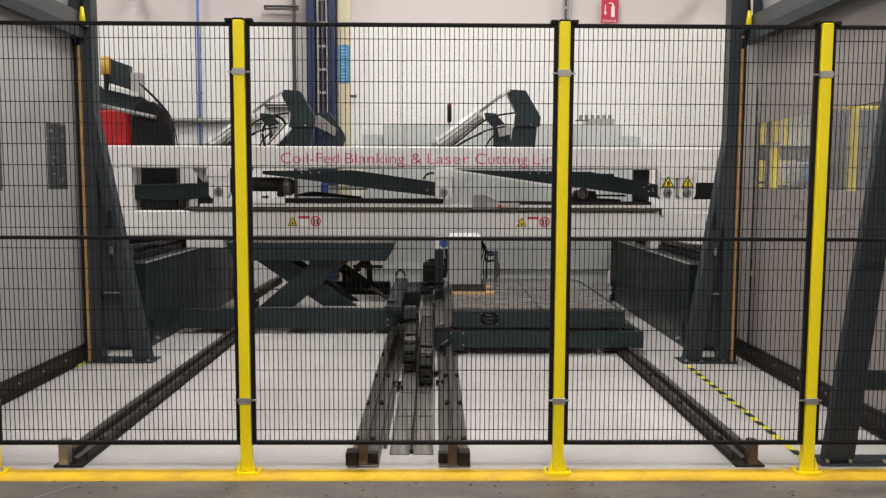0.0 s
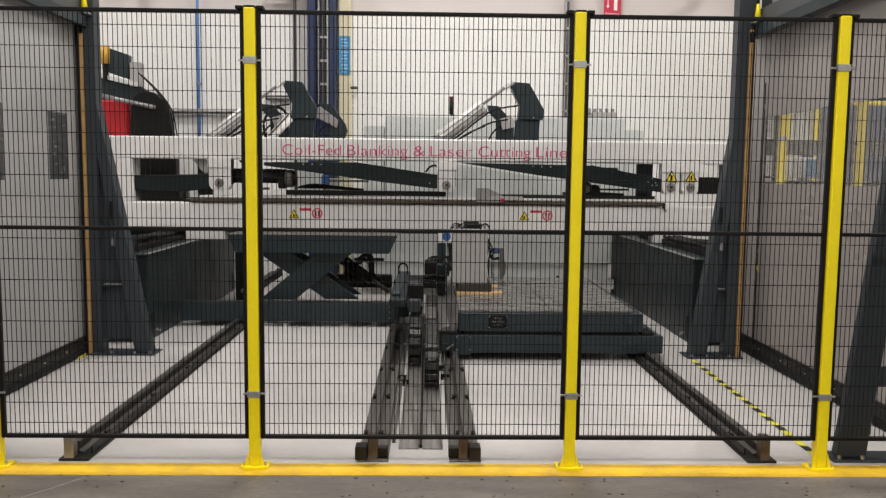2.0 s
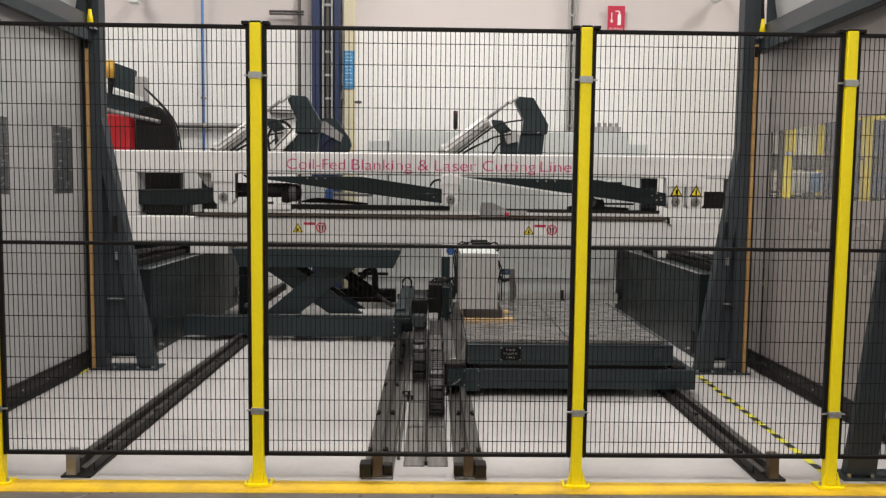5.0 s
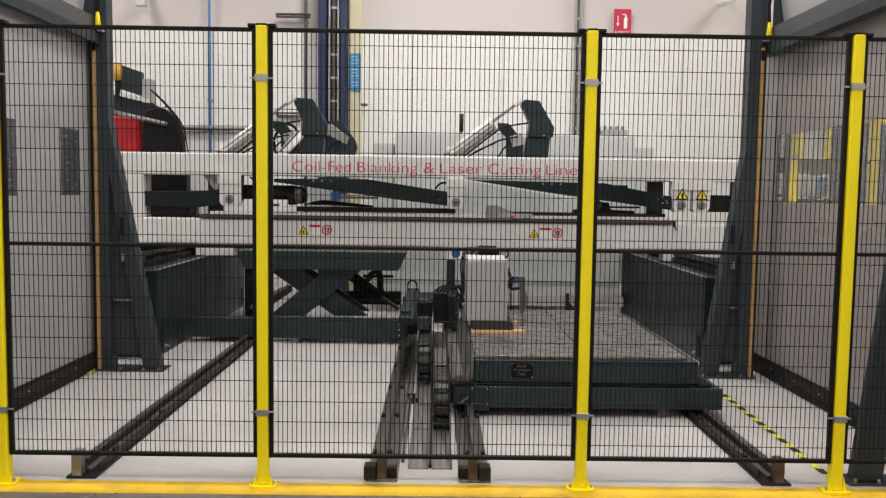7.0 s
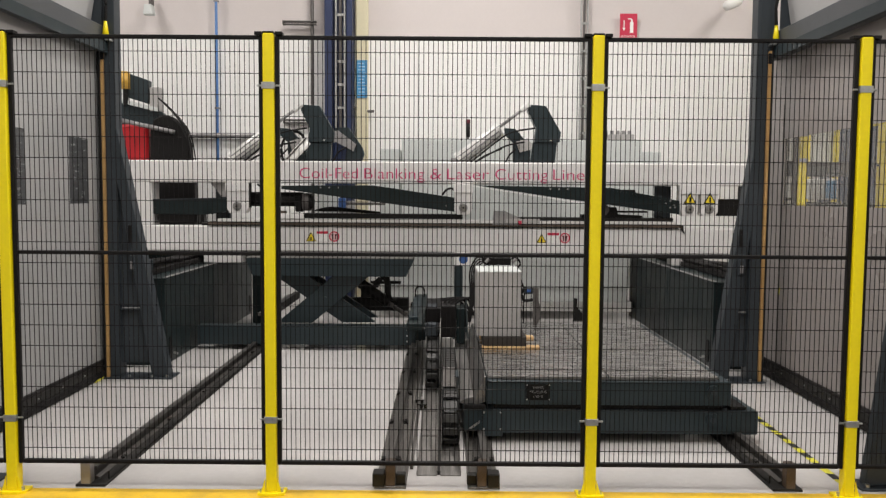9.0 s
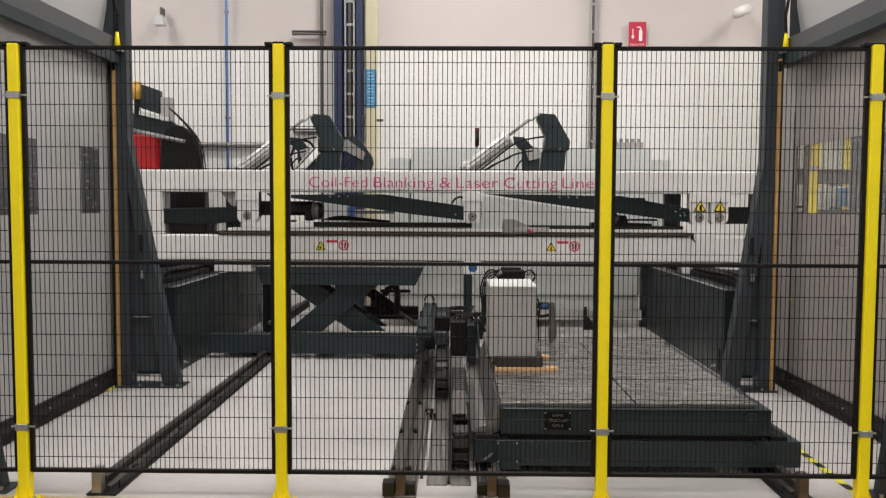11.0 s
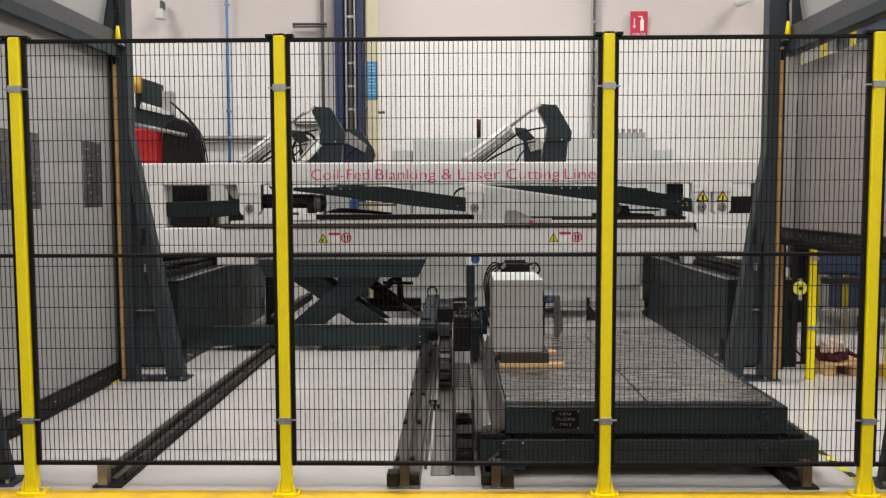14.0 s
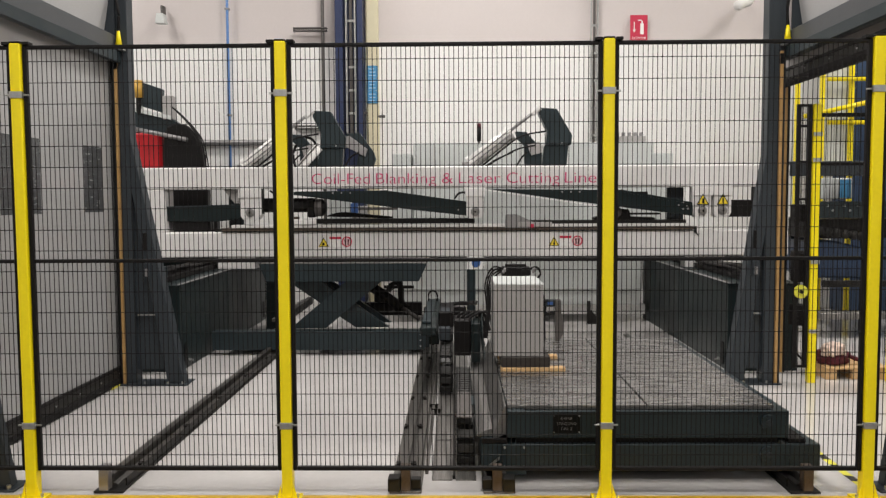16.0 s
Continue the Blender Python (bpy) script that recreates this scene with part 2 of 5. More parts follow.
def lettering(name, words, size, x, y, z, width, material, parent, label):
    """Raised letters facing -y, their left end at x, fitted to a width."""
    cu = bpy.data.curves.new(name, "FONT")
    cu.body, cu.size, cu.extrude, cu.offset, cu.align_x, cu.align_y = words, size, 0.001, -0.011 * size, "LEFT", "CENTER"
    tmp = new(name, cu)
    bpy.context.view_layer.update()
    me = bpy.data.meshes.new_from_object(tmp)
    bpy.data.objects.remove(tmp)
    bm = bmesh.new()
    bm.from_mesh(me)
    bpy.data.meshes.remove(me)
    xs = [v.co.x for v in bm.verts]
    k = width / (max(xs) - min(xs))
    x_min = min(xs)
    for v in bm.verts:
        v.co = Vector((x + (v.co.x - x_min) * k, y - v.co.z, z + v.co.y))
    return part(name, bm, material, parent, label)


# ---- the hall ----
setting("ground", slab(-9, 9, -0.10, -0.004, -7, -0.112, 0), CONC, "worn dark grey concrete aisle floor with stains", "floor")
setting("floor", slab(-9, 12, -0.10, 0.0, 0.042, 7.2, 0), EPOXY, "glossy white epoxy floor inside the fenced cell", "floor")
setting("floor_marking", slab(-9, 9, -0.10, -0.001, -0.112, 0.042, 0), LINE, "scuffed yellow floor line along the fence", "floor marking")
crk = thing("floor_crack", (-1.9, -0.3, 0), "thin pale crack across the aisle concrete", "floor crack")
cx, cy = -1.75, -0.115
for i in range(9):
    nx, ny = cx - 0.03 - 0.02 * random.random(), cy - 0.045 - 0.03 * random.random()
    part("crack", prism([(cx, cy), (cx + 0.004, cy), (nx + 0.005, ny), (nx, ny)], -0.0039, -0.0032, axis="z"), CABM, crk)
    cx, cy = nx, ny
bm = bmesh.new()
for i in range(180):
    gx, gy = random.uniform(-2.8, 2.8), -0.115 - random.random() ** 1.5 * 0.9
    q = random.uniform(0.002, 0.007)
    slab(gx - q, gx + q * random.uniform(0.6, 2.2), -0.004, -0.004 + q * 0.5, gy - q * 0.7, gy + q * 0.7, 0, bm)
me = bpy.data.meshes.new("floor_debris")
bm.to_mesh(me)
bm.free()
me.materials.append(RUST)
tagged(new("floor_debris", me), "scattered dark grit and swarf on the concrete", "grit", "", "stuff")
wall = setting("wall_north", slab(-9, 12, 0, 7.0, 6.86, 7.06, 0), WALLU, "pale upper hall wall", "wall")
for i in range(17):
    x = -8.9 + i * 1.2
    part("panel", slab(x, x + 1.195, 0.12, 3.52, 6.80, 6.86, 0.003), WALLM, wall)
part("plinth", slab(-8.9, 11.5, 0.0, 0.12, 6.76, 6.86, 0.004), SIGNW, wall)
setting("wall_south", slab(-9, 12, 0, 7.0, -7.2, -7.0, 0), WALLR, "grey hall wall behind the aisle", "wall")
setting("wall_west", slab(-9.2, -9.0, 0, 7.0, -7.2, 7.06, 0), WALLR, "grey hall side wall", "wall")
setting("wall_east", slab(12, 12.2, 0, 7.0, -7.2, 7.06, 0), WALLR, "grey hall side wall", "wall")
setting("ceiling", slab(-9.2, 12.2, 7.0, 7.2, -7.2, 7.06, 0), CEILM, "grey sheet metal hall ceiling", "ceiling")
for x, y in (((-6, -4.5), (0, -4.5), (6, -4.5), (-6, -0.5), (0, -0.5), (6, -0.5), (-6, 3.8), (0, 3.8), (6, 3.8), (10, 2))):
    lt = thing("ceiling_light", (x, y, 6.6), "long white LED strip light hung below the ceiling", "ceiling light", "hall lights")
    part("housing", slab(x - 0.9, x + 0.9, 6.63, 6.70, y - 0.12, y + 0.12), CEILM, lt)
    part("diffuser", slab(x - 0.88, x + 0.88, 6.61, 6.63, y - 0.10, y + 0.10), LED, lt)
    for s in (-0.7, 0.7):
        part("suspension", rod((x + s, y, 6.7), (x + s, y, 7.0), 0.006), PIPEG, lt)
    ld = bpy.data.lights.new("hall_lamp", "AREA")
    ld.shape, ld.size, ld.size_y, ld.energy, ld.color = "RECTANGLE", 1.8, 0.5, LAMP_W * (1.3 if abs(x) < 1 else 0.6 if x < -3 else 0.75) * (1.2 if y < -3 else (1.8 if x < 0 else 1.5) if y > 3 and abs(x) > 3 else 1.0), (1.0, 0.96, 0.92)
    lo = new("hall_lamp", ld)
    lo.location = (x, y, 6.58)


# ---- safety fence ----
POST_X = (-3.51, -2.248, -0.98, 0.58, 1.845, 3.1)
wire_cache = {}


def wire_mesh(kind, length):
    key = (kind, round(length, 3))
    if key not in wire_cache:
        bm = rod((0, 0, 0), (0, 0, length) if kind == "v" else (length, 0, 0), 0.0020 if kind == "v" else 0.0019, 5)
        me = bpy.data.meshes.new("wire")
        bm.to_mesh(me)
        bm.free()
        me.materials.append(WIRE)
        wire_cache[key] = me
    return wire_cache[key]


def fence_panel(x0, x1):
    th = thing("mesh_fence", ((x0 + x1) / 2, 0, 0.143), "black powder-coated steel mesh safety fence between yellow posts", "fence", "fences")
    w = 0.020
    for n, s in (("stile", slab(x0, x0 + w, 0.143, 2.216, -0.012, 0.012, 0.003)), ("stile", slab(x1 - w, x1, 0.143, 2.216, -0.012, 0.012, 0.003)),
                 ("top_rail", slab(x0 + w, x1 - w, 2.198, 2.216, -0.0115, 0.0115, 0.003)), ("bottom_rail", slab(x0 + w, x1 - w, 0.143, 0.163, -0.0115, 0.0115, 0.003)),
                 ("middle_rail", slab(x0 + w, x1 - w, 1.171, 1.189, -0.0115, 0.0115, 0.003))):
        part(n, s, BLACK, th)
    n = int(round((x1 - x0 - 2 * w) / 0.0228))
    for i in range(1, n):
        ob = new("wire", wire_mesh("v", 2.048))
        ob.parent = th
        ob.location = (x0 + w + (x1 - x0 - 2 * w) * i / n - (x0 + x1) / 2, 0.0, 0.012)
    for i in range(20):
        ob = new("wire", wire_mesh("h", x1 - x0 - 0.03))
        ob.parent = th
        ob.location = (-(x1 - x0 - 0.03) / 2, 0.0035, 0.2178 - 0.143 + i * 0.1012)


def fence_post(x):
    th = thing("fence_post", (x, 0, 0), "bright yellow square steel fence post bolted to the floor", "fence post", "fence posts")
    part("tube", slab(x - 0.0265, x + 0.0265, 0.012, 2.224, -0.029, 0.029, 0.005), YELLOW, th)
    part("base_plate", prism([(x - 0.066, -0.035), (x - 0.035, -0.05), (x + 0.035, -0.05), (x + 0.066, -0.035), (x + 0.066, 0.04), (x - 0.066, 0.04)], 0.0, 0.012, axis="z"), YELLOW, th)
    for s in (-1, 1):
        part("gusset", prism([(x + s * 0.029, 0.012), (x + s * 0.05, 0.012), (x + s * 0.029, 0.085)], -0.028, -0.022), YELLOW, th)
    for s in (-0.05, 0.05):
        part("anchor_bolt", rod((x + s, -0.02, 0.012), (x + s, -0.02, 0.03), 0.009, 6), ZINC, th)
    part("cap", slab(x - 0.027, x + 0.027, 2.224, 2.233, -0.027, 0.027, 0.003), BLACK, th)
    for z in (0.372, 1.98):
        c = part("clamp", slab(x - 0.031, x + 0.031, z - 0.016, z + 0.016, -0.033, -0.0295, 0.001), ZINC, th, "zinc-plated fence clamp")
        part("clamp_arm", slab(x - 0.031, x - 0.0272, z - 0.016, z + 0.016, -0.029, -0.013, 0), ZINC, c)
        part("clamp_arm", slab(x + 0.0272, x + 0.031, z - 0.016, z + 0.016, -0.029, -0.013, 0), ZINC, c)
        part("bolt", rod((x - 0.056, -0.014, z), (x - 0.031, -0.014, z), 0.005, 6), ZINC, c)
        part("bolt", rod((x + 0.031, -0.014, z), (x + 0.056, -0.014, z), 0.005, 6), ZINC, c)
    for s in (-1, 1):
        part("top_bracket", slab(x + s * 0.031, x + s * 0.066, 2.2165, 2.232, -0.022, 0.022, 0.002), BLACK, th)


for a, b in zip(POST_X, POST_X[1:]):
    fence_panel(a + 0.0285, b - 0.0285)
for x in POST_X:
    fence_post(x)


# ---- roller door portals on both sides ----
def portal_column(y, inner, outer, top_in, group, near=False):
    """Tapered column: a slanted and an upright stud, a set-back web and a foot plate."""
    s = 1 if outer > inner else -1
    d = 0.06 if near else 0.12
    th = thing("portal_column", ((inner + outer) / 2, y, 0), "anthracite tapered steel column of the roller door frame", "column", group)
    w0, w1 = (0.155, 0.12) if near else (0.13, 0.07)
    part("slanted_stud", prism([(inner, 0.012), (inner + s * w0, 0.012), (top_in + s * w1, 1.98), (top_in + s * w1, 5.0), (top_in, 5.0), (top_in, 1.98)], y, y + d, bevel=0.004), FRAMEG, th)
    part("upright_stud", slab(min(outer, outer - s * 0.136), max(outer, outer - s * 0.136), 0.012, 5.0, y + 0.002, y + d + 0.002, 0.004), FRAMEG, th)
    if near:
        part("tie_plate", slab(min(inner + s * 0.2, outer - s * 0.142), max(inner + s * 0.2, outer - s * 0.142), 0.38, 0.48, y + 0.04, y + 0.05, 0.002), FRAMEG, th)
    else:
        xa, xb = inner + s * 0.125, outer - s * 0.135
        zc = 1.98 * (xb - xa) / (top_in + s * 0.065 - xa)
        part("web", prism([(xa - s * 0.004, 0.115), (xb, 0.115), (xb, zc)], y + 0.05, y + 0.06), FRAMEG, th)
        part("stiffener", slab(min(inner + s * 0.12, outer - s * 0.142), max(inner + s * 0.12, outer - s * 0.142), 0.545, 0.555, y + 0.01, y + 0.049, 0.001), FRAMEG, th)
        part("tag", slab(min(inner + s * 0.15, outer - s * 0.15), max(inner + s * 0.15, outer - s * 0.15), 0.556, 0.566, y + 0.02, y + 0.03, 0.001), ZINC, th)
    part("foot_plate", slab(min(inner - s * 0.04, outer), max(inner - s * 0.04, outer), 0.0, 0.012, y - 0.05, y + d + 0.04, 0.002), FRAMEG, th)
    for q in (0.0, 0.12, 0.3):
        part("anchor_bolt", rod((inner + s * q, y - 0.025, 0.012), (inner + s * q, y - 0.025, 0.03), 0.012, 6), ZINC, th)
    return th


colL = portal_column(2.40, -2.335, -2.85, -2.71, "left portal columns")
colLn = portal_column(0.12, -2.43, -2.93, -2.75, "left portal columns", True)
colR = portal_column(2.40, 2.0, 2.41, 2.30, "right portal columns")
colRn = portal_column(0.12, 2.0, 2.60, 2.24, "right portal columns", True)
for th, s, x in ((colL, 1, -2.60), (colR, -1, 2.20)):
    part("key_switch", slab(x - 0.02, x + 0.02, 0.86, 0.98, 2.375, 2.40, 0.004), FRAMEG, th, "small grey switch plate")
    part("switch_key", slab(x - 0.012, x + 0.012, 0.875, 0.935, 2.368, 2.3745, 0.002), PIPEG, th)
    part("cable_clip", rod((x - 0.01, 2.38, 1.08), (x - 0.01, 2.38, 1.22), 0.015, 8), BLACK, th)
for x in (-2.86, 2.50):
    s = -1 if x < 0 else 1
    hd = thing("door_header", (x, 1.3, 2.55), "dark grey steel header beam over the roller door", "header beam")
    part("beam", slab(x - 0.07, x + 0.07, 2.57, 2.76, 0.28, 2.395 if s < 0 else 2.64, 0.005), FRAMEG_LIT, hd)
    part("lip", slab(min(x - s * 0.10, x - s * 0.072), max(x - s * 0.10, x - s * 0.072), 2.55, 2.63, 0.28, 2.395, 0.002), ANTH, hd)
    hood = thing("door_hood", (x + s * 0.15, 1.3, 2.76), "grey sheet metal hood of the rolled-up curtain", "door hood")
    part("shell", prism([(x + s * 0.02, 2.765), (x - s * 0.02, 3.0), (x + s * 0.02, 5.1), (x + s * 0.5, 5.1), (x + s * 0.5, 2.765)], 0.30, 2.38, bevel=0.01), HOODG, hood)
    part("end_plate", slab(x - 0.06, x + s * 0.5 if s > 0 else x + 0.06, 2.765, 3.5, 2.385, 2.395, 0), FRAMEG, hood)
    for gx, y in ((-2.805, 2.40),) if s < 0 else ((2.372, 2.40), (2.568, 2.80)):
        g = thing("door_guide", (gx, y, 0), "worn orange-brown roller door guide strip", "door guide", "door guides")
        part("strip", slab(gx - (0.011 if y < 2.5 else 0.024), gx + (0.011 if y < 2.5 else 0.024), 0.01, 2.6, y - 0.025, y, 0.002), ORANGE, g)
        part("backing", slab(gx + s * (0.0145 if y < 2.5 else 0.0245), gx + s * (0.019 if gx > 0 and y < 2.5 else 0.03 if y < 2.5 else 0.036), 0.01, 2.6, y - 0.03, y + 0.004, 0.002), BLACK, g)
        part("top_bracket", slab(gx - 0.02, gx + 0.02, 2.50, 2.58, y - 0.03, y - 0.026, 0.002), BLACK, g)
    cb = thing("warning_beacon", (x - s * 0.10, 2.36, 2.72), "yellow door light with a dark cable above", "door beacon")
    part("lens", rod((x - s * 0.10, 2.36, 2.66), (x - s * 0.10, 2.36, 2.80), 0.028, 12, r2=0.010), YELLOW, cb, smooth=True)
    part("cable", hose([(x - s * 0.10, 2.36, 2.79), (x - s * 0.11, 2.35, 2.92), (x - s * 0.09, 2.36, 3.05), (x - s * 0.10, 2.37, 3.2)], 0.012), BLACK, cb)
    part("bracket", slab(x - s * 0.12 - 0.02, x - s * 0.12 + 0.02, 2.64, 2.655, 2.34, 2.402, 0.002), ZINC, cb)


def curtain(x, material, windows, pvc, label, y1, seams):
    """A hanging curtain along y with real window openings, a bottom bar and a rubber seal."""
    th = thing("roller_curtain", (x, 1.3, 0), label, "roller door")
    y0, z0, z1 = 0.28, 0.14, 2.62
    ys = sorted({y0, y1, *[w[0] for w in windows], *[w[1] for w in windows]})
    zs = sorted({z0, z1, *[w[2] for w in windows], *[w[3] for w in windows]})
    bm = bmesh.new()
    for a, b in zip(ys, ys[1:]):
        for c, d in zip(zs, zs[1:]):
            if not any(w[0] <= a and b <= w[1] and w[2] <= c and d <= w[3] for w in windows):
                slab(x - 0.003, x + 0.003, c, d, a, b, 0, bm)
    bmesh.ops.remove_doubles(bm, verts=bm.verts, dist=1e-5)
    part("sheet", bm, material, th)
    for w in windows:
        part("window", slab(x - 0.001, x + 0.001, w[2] - 0.01, w[3] + 0.01, w[0] - 0.01, w[1] + 0.01, 0), pvc, th, "clear plastic curtain window").visible_shadow = False
    for z in seams:
        part("seam", slab(x - 0.005, x + 0.005, z, z + 0.03, y0, y1, 0.001), material, th)
    part("bottom_bar", slab(x - 0.030, x + 0.030, 0.125, 0.150, y0, y1, 0.006), BLACK, th, "black bottom bar")
    part("bar_web", slab(x - 0.020, x + 0.020, 0.066, 0.1245, y0, y1, 0.002), RAILD, th, "dark grey bar web")
    part("seal", prism([(x - 0.034, 0.065), (x - 0.034, 0.03), (x - 0.02, 0.004), (x + 0.02, 0.004), (x + 0.034, 0.03), (x + 0.034, 0.065)], y0, y1, bevel=0.006), RUBBER, th, "black rubber seal")
    for k in range(7):
        y = y0 + 0.08 + k * (y1 - y0 - 0.16) / 6
        part("bar_bolt", rod((x - 0.026, y, 0.096), (x + 0.026, y, 0.096), 0.007, 6), ZINC, th)
    return th


curtain(-2.86, CURT_L, ((1.92, 2.23, 1.39, 1.88), (0.85, 1.32, 1.39, 1.88)), DARKPVC, "closed light grey roller door with dark windows", 2.46, (0.70, 1.30, 2.05))
door_right = curtain(2.53, CURT_BACKLIT, ((0.5, 2.43, 1.41, 1.93),), PVC, "grey roller door in a browner backlit tone with a clear window strip, rising", 2.765, (0.71, 0.85, 2.0))

# ---- rails on the floor ----
RAIL_END = 4.3


def rail(x, w, flip, label, inner=False):
    """A low track: base flat, running rail, and on the outer flank a kerb angle; the inner pair is scuffed bright."""
    th = thing("track_rail", (x, 2.1, 0), label, "floor rail", "floor rails")
    base, head = (RAILM, STEEL) if inner else (RAILD, STEEL)
    part("base_flat", slab(x - w / 2, x + w / 2, 0.0, 0.012, 0.06, RAIL_END, 0.002), base, th)
    c = x + flip * w * 0.12
    part("running_rail", prism([(c - 0.035, 0.012), (c + 0.035, 0.012), (c + 0.035, 0.022), (c + 0.012, 0.03), (c + 0.012, 0.055), (c + 0.02, 0.06), (c + 0.02, 0.078), (c - 0.02, 0.078), (c - 0.02, 0.06), (c - 0.012, 0.055), (c - 0.012, 0.03), (c - 0.035, 0.022)], 0.135, RAIL_END), head, th)
    e = x - flip * (w / 2 - 0.012)
    part("kerb_angle", slab(min(e, e + flip * 0.008), max(e, e + flip * 0.008), 0.0125, 0.052, 0.14, RAIL_END, 0.001), base, th)
    for i in range(6):
        y = 0.42 + i * 0.72
        for q in (-1, 1):
            cl = part("rail_clip", prism([(c + q * 0.024, 0.0125), (c + q * 0.058, 0.0125), (c + q * 0.052, 0.03), (c + q * 0.024, 0.036)], y, y + 0.035, bevel=0.001), RAILD, th)
            part("clip_bolt", rod((c + q * 0.046, y + 0.017, 0.030), (c + q * 0.046, y + 0.017, 0.042), 0.008, 6), STEEL, cl)
    part("clip_bolt", rod((x + flip * w * 0.38, 0.15, 0.012), (x + flip * w * 0.38, 0.15, 0.028), 0.011, 6), ZINC, th)
    return th


def stop_block(x, side, metal=RUST):
    th = thing("end_stop", (x, 0.1, 0.012), "rusty brown steel end stop welded on the rail" if metal is RUST else "bare grey steel end stop welded on the rail", "end stop", "end stops")
    part("upright", slab(x - 0.024, x + 0.024, 0.0125, 0.14, 0.062, 0.115, 0.003), metal, th)
    if side:
        part("bumper", slab(x + side * 0.028, x + side * 0.088, 0.0125, 0.080, 0.050, 0.13, 0.004), RAILD, th, "dark bumper block")
        part("end_plate", slab(x - side * 0.075, x - side * 0.026, 0.0125, 0.066, 0.085, 0.132, 0.004), RAILD, th, "dark rail end plate")


rail(-1.905, 0.15, -1, "dark outer steel track rail on the white floor")
rail(-0.405, 0.16, -1, "worn dark steel track rail beside the cable channels", True)
rail(0.065, 0.16, 1, "worn dark steel track rail beside the cable channels", True)
rail(1.585, 0.15, 1, "dark outer steel track rail on the white floor")
stop_block(-1.93, 0, PIPEG)
stop_block(-0.405, -1)
stop_block(0.055, 1)
stop_block(1.60, 0)
# Dark strip added to fill the floor gap between the two channels.
gap = thing("channel_gap_strip", (-0.165, 2.2, 0), "dark strip filling the gap between the cable channels", "spacer strip")
part("strip", slab(-0.170, -0.155, 0.001, 0.022, 0.26, 4.2, 0.001), RAILD, gap)
lip = thing("guide_flat", (-0.30, 2.2, 0), "thin worn steel guide flat beside the rail", "guide flat")
part("flat", slab(-0.318, -0.300, 0.001, 0.028, 0.34, 4.2, 0.001), RAILM, lip)
for x in (-0.225, -0.10):
    ch = thing("cable_channel", (x, 2.2, 0), "worn steel cable tray channel on the floor", "cable channel", "cable channels")
    part("bottom", slab(x - 0.05, x + 0.05, 0.0, 0.006, 0.246, 4.2, 0), STEELL, ch)
    part("side", slab(x - 0.054, x - 0.05, 0.0, 0.03, 0.246, 4.2, 0), STEELL, ch)
    part("side", slab(x + 0.05, x + 0.054, 0.0, 0.03, 0.246, 4.2, 0), STEELL, ch)
    for y in (0.9, 1.45, 2.2, 3.0):
        part("joint_strap", slab(x - 0.049, x + 0.049, 0.0062, 0.009, y, y + 0.03, 0.001), STEEL, ch)
for x, y in ((-0.305, 1.62), (-0.288, 1.50), (0.0, 1.66), (-0.02, 1.92)):
    br = thing("angle_bracket", (x, y, 0), "small dark steel bracket between rail and channel", "bracket", "channel brackets")
    part("flat", slab(x - 0.03, x + 0.03, 0.001, 0.006, y, y + 0.04, 0.001), RAILD, br)
    part("upright", slab(x - 0.03, x + 0.03, 0.0062, 0.035, y + 0.034, y + 0.04, 0.001), RAILD, br)

pm = thing("paint_mark", (-2.86, 2.3, 0), "small yellow paint mark beside the door foot", "floor marking")
part("mark", slab(-2.90, -2.83, 0.0005, 0.02, 2.22, 2.36, 0.003), TAPE_Y, pm)

# hazard tape on the floor
tape = thing("hazard_tape", (1.96, 1.25, 0), "worn yellow and black striped floor tape", "floor tape")
ta, tb = Vector((1.985, 2.30, 0)), Vector((1.915, 0.06, 0))
td = (tb - ta).normalized()
tn = Vector((td.y, -td.x, 0)) * 0.021
TN = 26
for i in range(TN):
    p, q = ta.lerp(tb, i / TN), ta.lerp(tb, (i + 1) / TN)
    k = td * 0.006
    part("stripe", prism([tuple((p + tn - k)[:2]), tuple((q + tn - k)[:2]), tuple((q - tn + k)[:2]), tuple((p - tn + k)[:2])], 0.001, 0.002, axis="z"), TAPE_B if i % 2 else TAPE_Y, tape)

